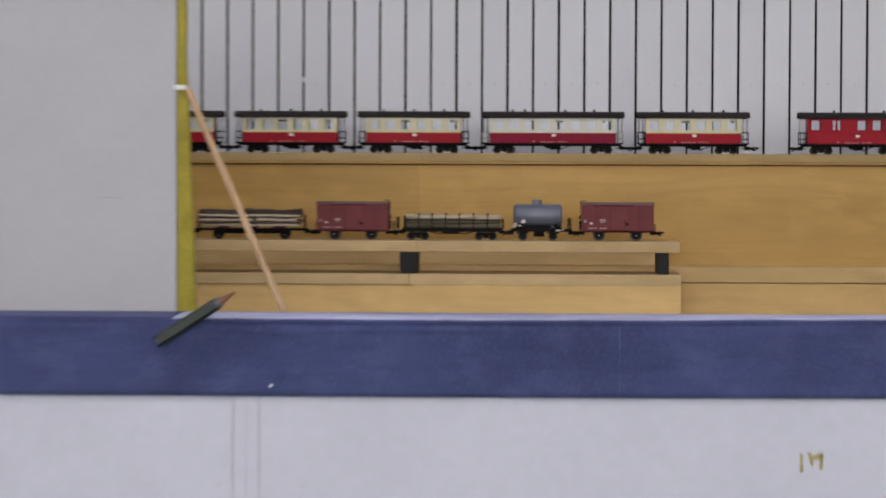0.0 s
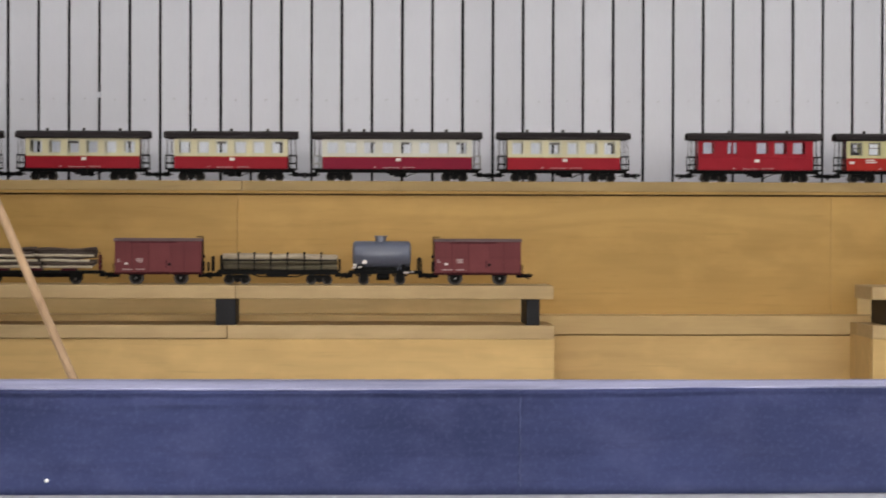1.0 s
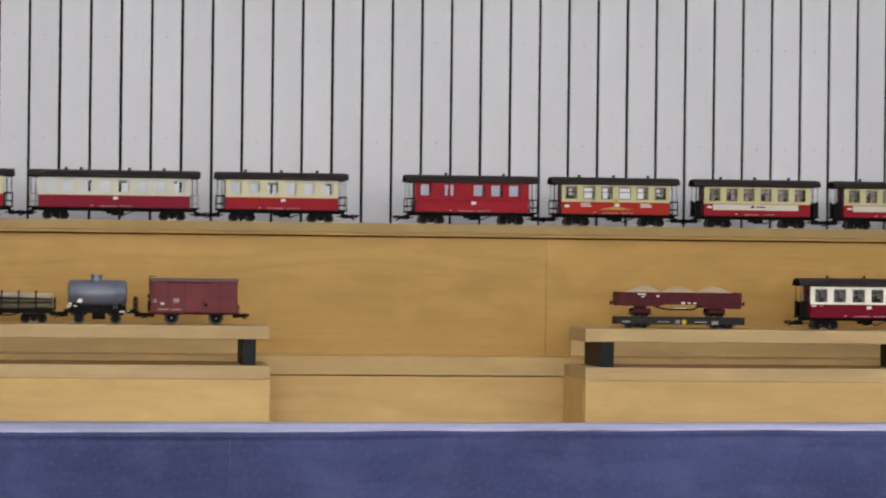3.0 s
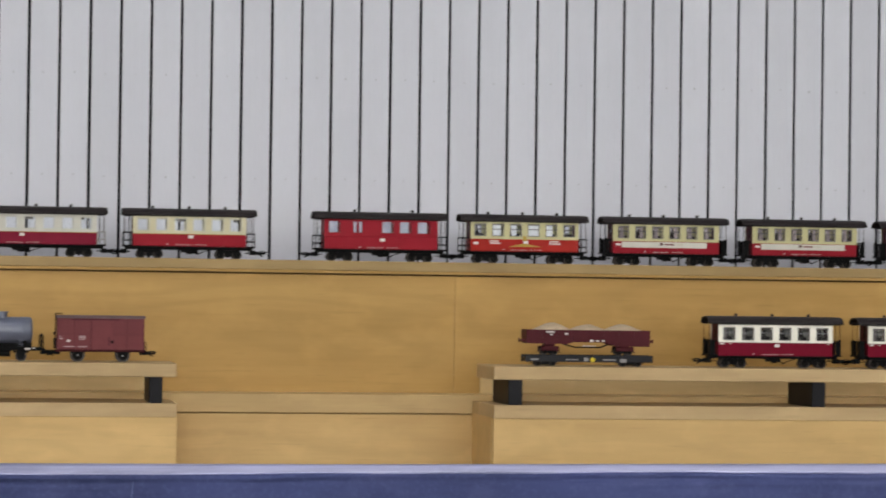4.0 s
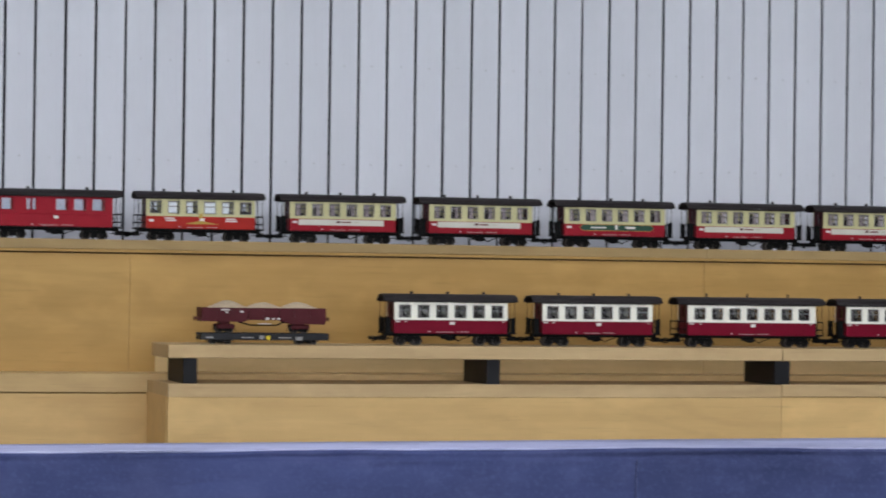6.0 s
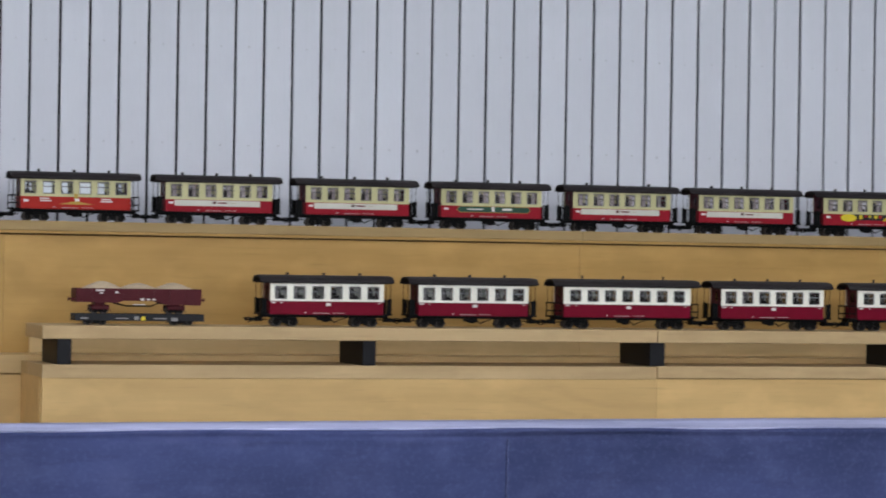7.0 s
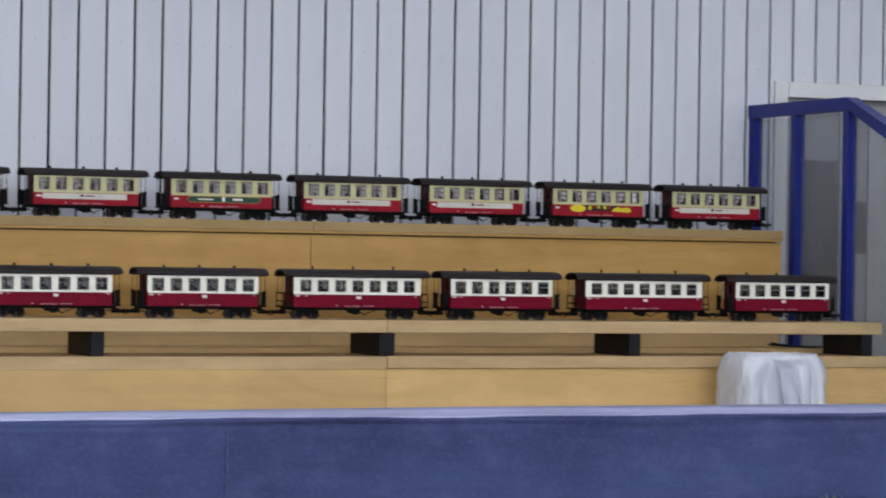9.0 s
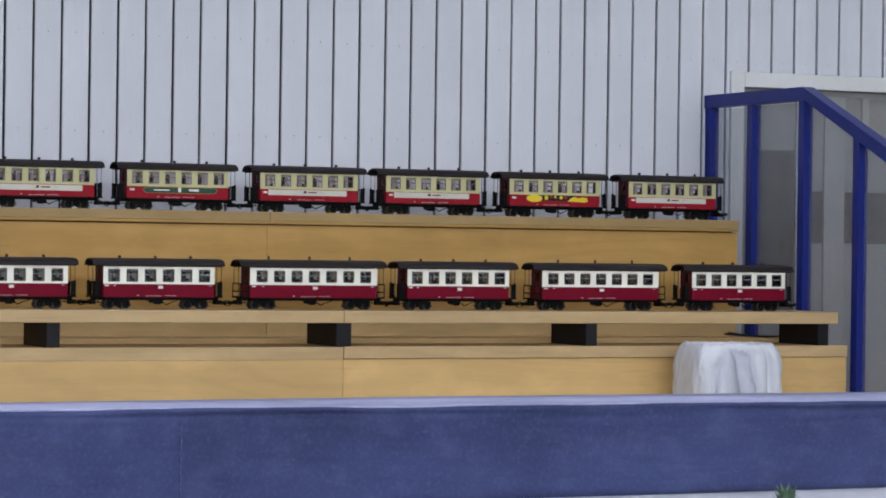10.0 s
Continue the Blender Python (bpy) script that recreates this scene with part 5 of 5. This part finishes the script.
def piggyback():
    """A low transporter with a loaded open waggon standing on it."""
    low = thing("transporter_waggon", 0, 0, 0, "low black model transporter waggon standing on the bench", "model train", "model goods waggons")
    L = 0.515
    bm = bmesh.new()
    for y in (-1, 1):
        add_box(bm, -L / 2, L / 2, y * 0.04 - 0.006, y * 0.04 + 0.006, 0.016, 0.044, 0.0015)
    for x in (-0.25, -0.1, 0.1, 0.25):
        add_box(bm, x - 0.006, x + 0.006, -0.035, 0.035, 0.02, 0.036)
    part("frame", bm, M["transporter"], low)
    for s in (-1, 1):
        bogie(low, s * 0.172, 0.0125, 0.06)
    bm = bmesh.new()
    add_rod(bm, (0.013, -0.0475, 0.026), (0.013, -0.0455, 0.026), 0.009, None, 14)
    part("yellow_disc", bm, M["banner_yellow"], low, "small yellow disc")
    bars(low, "lettering", [(-0.013, 0.027, 0.018, 0.014), (0.137, 0.023, 0.026, 0.014), (-0.22, 0.026, 0.03, 0.006), (0.08, 0.026, 0.05, 0.005), (-0.07, 0.026, 0.05, 0.004)], -0.0468, M["door_grey"])
    settle(low, 2.343, LY, LZ)
    t = thing("open_waggon", 0, 0, 0, "dark red-brown open model waggon filled with sand heaps", "model train", "model goods waggons")
    B, hw, z0, z1 = 0.492, 0.052, 0.044, 0.098
    bm = bmesh.new()
    for y in (-1, 1):
        add_prism(bm, [(-B / 2, z1), (B / 2, z1), (B / 2, z0 - 0.010), (B / 2 - 0.14, z0 - 0.008), (0.075, z0 + 0.006), (-0.06, z0 + 0.006), (-B / 2 + 0.16, z0 - 0.002), (-B / 2, z0)][::1], y * hw - 0.003, y * hw + 0.003, "y")
    add_box(bm, -B / 2, B / 2, -hw, hw, z0 + 0.006, z0 + 0.012)
    for s in (-1, 1):
        add_box(bm, s * B / 2 - 0.003, s * B / 2 + 0.003, -hw, hw, z0, z1)
    part("body", bm, M["freight_dark"], t)
    for k in range(1, 8):
        for y in (-1, 1):
            x = -B / 2 + k * B / 8
            part("rib", box(x - 0.002, x + 0.002, y * (hw + 0.004) - 0.0015, y * (hw + 0.004) + 0.0015, z0 + 0.008, z1 - 0.002), M["freight_dark"], t)
    bm = bmesh.new()
    nx, ny = 60, 12
    g = [[None] * (ny + 1) for _ in range(nx + 1)]
    for i in range(nx + 1):
        for j in range(ny + 1):
            x, y = -B / 2 + 0.004 + (B - 0.008) * i / nx, -hw + 0.004 + (2 * hw - 0.008) * j / ny
            h = 0.0
            for cx, hh in ((-0.138, 0.034), (0.005, 0.028), (0.145, 0.030)):
                h = max(h, hh * 0.5 * (1 + math.cos(math.pi * min(1.0, math.hypot((x - cx) / 0.11, y / 0.085)))))
            g[i][j] = bm.verts.new((x, y, z1 - 0.006 + h + noise.noise(Vector((x * 40, y * 40, 0))) * 0.0015))
    for i in range(nx):
        for j in range(ny):
            bm.faces.new((g[i][j], g[i + 1][j], g[i + 1][j + 1], g[i][j + 1]))
    ret = bmesh.ops.extrude_face_region(bm, geom=bm.faces[:])
    for v in [e for e in ret["geom"] if isinstance(e, bmesh.types.BMVert)]:
        v.co.z = z0 + 0.012
    bmesh.ops.recalc_face_normals(bm, faces=bm.faces)
    part("sand_load", bm, M["sand"], t, "pale heaped sand", True)
    for s in (-1, 1):
        b = bogie(t, s * 0.150, 0.0135, 0.040)
        bm = bmesh.new()
        for y in (-1, 1):
            add_box(bm, -0.036, 0.036, y * 0.037 - 0.003, y * 0.037 + 0.003, 0.014, 0.034, 0.004)
        add_box(bm, -0.02, 0.02, -0.03, 0.03, 0.028, 0.046)
        part("side_frame", bm, M["freight_dark"], b)
        for y in (-0.034, 0.034):
            bm = bmesh.new()
            add_rod(bm, (s * (B / 2), y, 0.055), (s * (B / 2 + 0.016), y, 0.055), 0.004, None, 8)
            add_rod(bm, (s * (B / 2 + 0.014), y, 0.055), (s * (B / 2 + 0.018), y, 0.055), 0.0085, None, 10)
            part("buffer", bm, M["freight_dark"], t)
    bm = bmesh.new()
    add_rod(bm, (-0.10, -0.04, 0.042), (-0.05, -0.04, 0.030), 0.003, None, 6)
    add_rod(bm, (-0.05, -0.04, 0.030), (0.05, -0.04, 0.030), 0.003, None, 6)
    add_rod(bm, (0.05, -0.04, 0.030), (0.08, -0.04, 0.042), 0.003, None, 6)
    part("truss_rod", bm, M["iron"], t)
    bars(t, "lettering", [(-0.155, 0.090, 0.034, 0.006), (-0.15, 0.080, 0.012, 0.005), (-0.09, 0.083, 0.012, 0.007), (0.012, 0.056, 0.014, 0.009), (0.036, 0.056, 0.012, 0.006), (0.058, 0.056, 0.012, 0.006), (0.0, 0.036, 0.05, 0.003)], -hw - 0.006, M["lettering"])
    settle(t, 2.337, LY, LZ + 0.0445)


piggyback()
# ---- side rail of the tribune ----
RX = 6.94
rail = thing("side_railing", RX, 11.2, 0.0, "glossy blue square-tube side railing with clear glass panels", "railing")
PY = (12.09, 11.685, 11.215, 10.745, 10.275, 9.805)


def rail_top(y):
    return 2.015 if y >= 11.2 else 2.015 - (11.2 - y) * 0.42


for y in PY:
    if y > 9.9:
        part("post", box(-0.025, 0.025, y - 0.025 - 11.2, y + 0.025 - 11.2, 0.0, rail_top(y) - 0.05, 0.002), M["rail_blue"], rail)
bm = bmesh.new()
prof = [(12.115, 2.015), (11.2, 2.015), (10.1, rail_top(10.1)), (10.1, rail_top(10.1) - 0.072), (11.185, 1.953), (12.115, 1.953)]
add_prism(bm, [(y - 11.2, z) for y, z in prof], -0.030, 0.030)
part("top_rail", bm, M["rail_blue"], rail)
for a, b in zip(PY, PY[1:]):
    if b < 10:
        continue
    bm = bmesh.new()
    za, zb = rail_top(a) - 0.07, rail_top(b) - 0.07
    if a > 11.2 > b:
        za = 1.945
    add_prism(bm, [(a - 0.03 - 11.2, 0.12), (b + 0.03 - 11.2, 0.12), (b + 0.03 - 11.2, zb), (a - 0.03 - 11.2, za)], 0.004, 0.010)
    g = part("glass_panel", bm, M["rail_glass"], rail, "clear slightly grey glass panel")
    for z in (0.75, 1.15, 1.5):
        part("clamp", rod((0.0, b + 0.036 - 11.2, z), (0.014, b + 0.036 - 11.2, z), 0.006, None, 10), M["steel"], g)

# ---- waste bin with its bag ----
bin_ = thing("waste_bin", 6.135, 10.50, 0.0, "waste bin lined with a crumpled white plastic bag", "bin")


def bag_mesh():
    """The film turned over the rim: flat panels between a few hanging folds, lumpy rim."""
    bm = bmesh.new()
    n = 280
    prev = None
    key = [(0.30, 0.97), (0.45, 0.985), (0.58, 0.995), (0.70, 1.0), (0.77, 0.995), (0.80, 0.975), (0.828, 0.94), (0.846, 0.90), (0.857, 0.86), (0.863, 0.82), (0.864, 0.79), (0.85, 0.77), (0.77, 0.75)]
    levels = []
    for (z0, q0), (z1, q1) in zip(key, key[1:]):
        steps = max(2, int(abs(z1 - z0) / 0.011))
        levels += [(z0 + (z1 - z0) * k / steps, q0 + (q1 - q0) * k / steps) for k in range(steps)]
    levels.append(key[-1])
    rim = len(levels) - 14

    def bell(u, w):
        return math.exp(-(u / w) ** 2)

    def crease(p, k):
        d = noise.voronoi(p * k)[0]
        return min(0.35, d[1] - d[0])

    for i, (z, q) in enumerate(levels):
        ring = []
        low = min(1.0, max(0.0, 0.868 - z) / 0.10)
        for k in range(n):
            a = 2 * math.pi * k / n
            c, s = math.cos(a), math.sin(a)
            rx, ry = 0.219 * math.copysign(abs(c) ** 0.5, c), 0.160 * math.copysign(abs(s) ** 0.5, s)
            u = rx / 0.219 + 0.38
            f = noise.noise(Vector((c * 2.0, s * 2.0, z * 4.0))) * 0.030 * low
            f += noise.noise(Vector((c * 6, s * 6, z * 9))) * 0.010
            f += crease(Vector((rx, ry, z * 0.6)), 9) * 0.07 * low + crease(Vector((rx + 3, ry, z * 0.5)), 20) * 0.03 - 0.03
            x, y = rx * q * (1 + f), ry * q * (1 + f)
            if s < 0:
                drop = (0.868 - z)
                y -= 0.034 * low * bell(u + 0.54 + drop * 0.75, 0.06)
                y += 0.022 * low * bell(u + 0.22 - drop * 0.5, 0.20)
                y -= 0.020 * low * bell(u - 0.20 - drop * 0.4, 0.10)
                y += 0.034 * low * bell(u - 0.48 - drop * 0.3, 0.10) * min(1.0, drop / 0.035)
                y -= 0.016 * bell(u - 0.62, 0.16) * bell(z - 0.848, 0.016)
                y += 0.030 * low * bell(u - 0.92 - drop * 0.2, 0.10)
                y += 0.020 * low * bell(u + 0.02 + drop * 0.3, 0.12)
            top = (noise.noise(Vector((c * 3, s * 3, 2))) * 0.006 + noise.noise(Vector((c * 16, s * 16, 3))) * 0.006) if i > rim else 0
            ring.append(bm.verts.new((x, y, z + top)))
        if prev:
            for k in range(n):
                bm.faces.new((prev[k], prev[(k + 1) % n], ring[(k + 1) % n], ring[k]))
        prev = ring
    bmesh.ops.recalc_face_normals(bm, faces=bm.faces)
    return bm


bm = bmesh.new()
prof = [(0.0, 0.64), (0.80, 0.73), (0.80, 0.70), (0.02, 0.61)]
rings = []
for z, q in prof:
    rings.append([bm.verts.new((0.235 * q * math.copysign(abs(math.cos(a)) ** 0.62, math.cos(a)), 0.155 * q * math.copysign(abs(math.sin(a)) ** 0.62, math.sin(a)), z)) for a in [2 * math.pi * k / 40 for k in range(40)]])
for a, b in zip(rings, rings[1:]):
    for k in range(40):
        bm.faces.new((a[k], a[(k + 1) % 40], b[(k + 1) % 40], b[k]))
bm.faces.new(rings[0])
bm.faces.new(rings[-1])
bmesh.ops.recalc_face_normals(bm, faces=bm.faces)
part("bucket", bm, M["bin_grey"], bin_)
part("bag", bag_mesh(), M["bag"], bin_, "crumpled white translucent bag", True)


def bag_fold(name, label, xt, xb, wt, wb, seed, bulge, z0=0.862, drop=0.36):
    """A fold of doubled film hanging from the rim, bowed outwards and crumpled."""
    bm = bmesh.new()
    n, m, prev = 34, 12, None
    for i in range(n + 1):
        u = i / n
        z = z0 - u * drop
        w = wt + (wb - wt) * min(1.0, u * 2.5)
        x = xt + (xb - xt) * u
        ring = []
        for k in range(m + 1):
            v = k / m * 2 - 1
            crumple = noise.noise(Vector((v * 1.5, u * 11, seed))) * 0.006 + noise.noise(Vector((v * 3, u * 26, seed + 4))) * 0.003
            y = -0.166 - 0.060 * min(1.0, u * 1.6) - bulge * min(1.0, u * 2.2) * (1 - v * v) + crumple + 0.050 * max(0.0, 1 - u * 7)
            ring.append(bm.verts.new((x + v * w + noise.noise(Vector((u * 9, v, seed))) * 0.005, y, z)))
        if prev:
            for k in range(m):
                bm.faces.new((prev[k], prev[k + 1], ring[k + 1], ring[k]))
        prev = ring
    bmesh.ops.solidify(bm, geom=bm.faces[:], thickness=0.002)
    bmesh.ops.recalc_face_normals(bm, faces=bm.faces)
    part(name, bm, M["bag_double"], bin_, label, True)


bag_fold("bag_tail", "folded tail of the bag", -0.040, -0.014, 0.034, 0.040, 3, 0.020)

# ---- cable on the platform ----
cv = bpy.data.curves.new("cable", "CURVE")
cv.dimensions, cv.bevel_depth, cv.bevel_resolution = "3D", 0.004, 2
for dz, dy in ((0.0, 0.0), (0.012, 0.03)):
    sp = cv.splines.new("NURBS")
    pts = [(6.62, 11.38 - dy, 0.872 + dz * 0.6), (6.66, 11.34 - dy, 0.867 + dz * 0.4), (6.70, 11.30 - dy, 0.8652), (6.76, 11.25 - dy, 0.8652), (6.82, 11.24, 0.8652), (6.86, 11.30, 0.8652)]
    sp.points.add(len(pts) - 1)
    for p, q in zip(sp.points, pts):
        p.co = (*q, 1)
    sp.use_endpoint_u = True
cv.materials.append(M["black"])
tagged(new("cable", cv), "thin black cable lying on the platform", "cable")

# ---- small model shrub before the barrier, on its plinth ----
plinth = thing("plinth", 3.85, 6.08, 0.0, "low plain white plinth before the barrier", "plinth")
part("block", box(-0.2, 0.2, -0.15, 0.15, 0.0, 0.54, 0.004), M["white_panel"], plinth)
shrub = thing("model_shrub", 3.80, 6.12, 0.54, "small pale green model shrub with thin leaves", "model plant")
part("stem", rod((0, 0, 0), (0.004, 0, 0.075), 0.004, 0.002, 6), M["tip_brown"], shrub)
random.seed(4)
lf = bmesh.new()
for i in range(300):
    a, u = random.uniform(0, 6.283), random.random()
    z = 0.02 + 0.085 * u
    r = 0.075 * (1 - 0.45 * u) * random.uniform(0.2, 1)
    b = Vector((r * 0.4 * math.cos(a), r * 0.4 * math.sin(a), z))
    tip = b + Vector((math.cos(a) * random.uniform(0.010, 0.024), math.sin(a) * random.uniform(0.010, 0.024), random.uniform(0.008, 0.034)))
    sd = Vector((-math.sin(a), math.cos(a), 0.2)) * 0.0035
    mid = b.lerp(tip, 0.5)
    lf.faces.new([lf.verts.new(b), lf.verts.new(mid + sd), lf.verts.new(tip), lf.verts.new(mid - sd)])
part("foliage", lf, M["leaf"], shrub)

# ---- nails and boards of the north wall ----
PITCH, G0, GAP = 0.1296, -0.2281, 0.0118
nails = bmesh.new()
k0, k1 = int((XW - G0) / PITCH) + 1, int((XE - G0) / PITCH) - 1
full = short = None
for k in range(k0, k1):
    xc = G0 + (k + 0.5) * PITCH
    over = DX0 - TW - PITCH / 2 < xc < DX1 + TW + PITCH / 2
    w = PITCH - GAP
    if over:
        a, b = xc - w / 2, xc + w / 2
        part("board", box(a, b, YN, YN + 0.0175, DZ + TW + 0.001, TOP, 0.0012), M["board"], north)
        if a < DX0 - TW < b:
            part("board", box(a, DX0 - TW - 0.001, YN, YN + 0.0175, 0, DZ + TW, 0.0012), M["board"], north)
        elif a < DX1 + TW < b:
            part("board", box(DX1 + TW + 0.001, b, YN, YN + 0.0175, 0, DZ + TW, 0.0012), M["board"], north)
    else:
        if full is None:
            full = part("board", box(-w / 2, w / 2, 0, 0.0175, 0, TOP, 0.0015), M["board"], north)
            full.location = (xc, YN, 0)
        else:
            o = full.copy()
            scene.collection.objects.link(o)
            o.location = (xc + random.uniform(-0.0008, 0.0008), YN + random.uniform(-0.0008, 0.0008), 0)
    for z in (1.32, 1.755, 2.19, 2.625):
        if -3.5 < xc < 9.5 and not (over and z < DZ + TW):
            add_rod(nails, (xc + random.uniform(-0.006, 0.006), YN - 0.0006, z + random.uniform(-0.006, 0.006)), (xc, YN + 0.004, z), 0.0032, 0.0032, 6)
tagged(part("nails", nails, M["nail"], north), "small grey nail heads in the boards", "", "", "stuff")
part("filler", box(G0 - 7 * PITCH - 0.007, G0 - 7 * PITCH + 0.007, YN - 0.004, YN + 0.012, 1.76, 1.785, 0.003), M["board"], north, "white blob of filler in a gap")
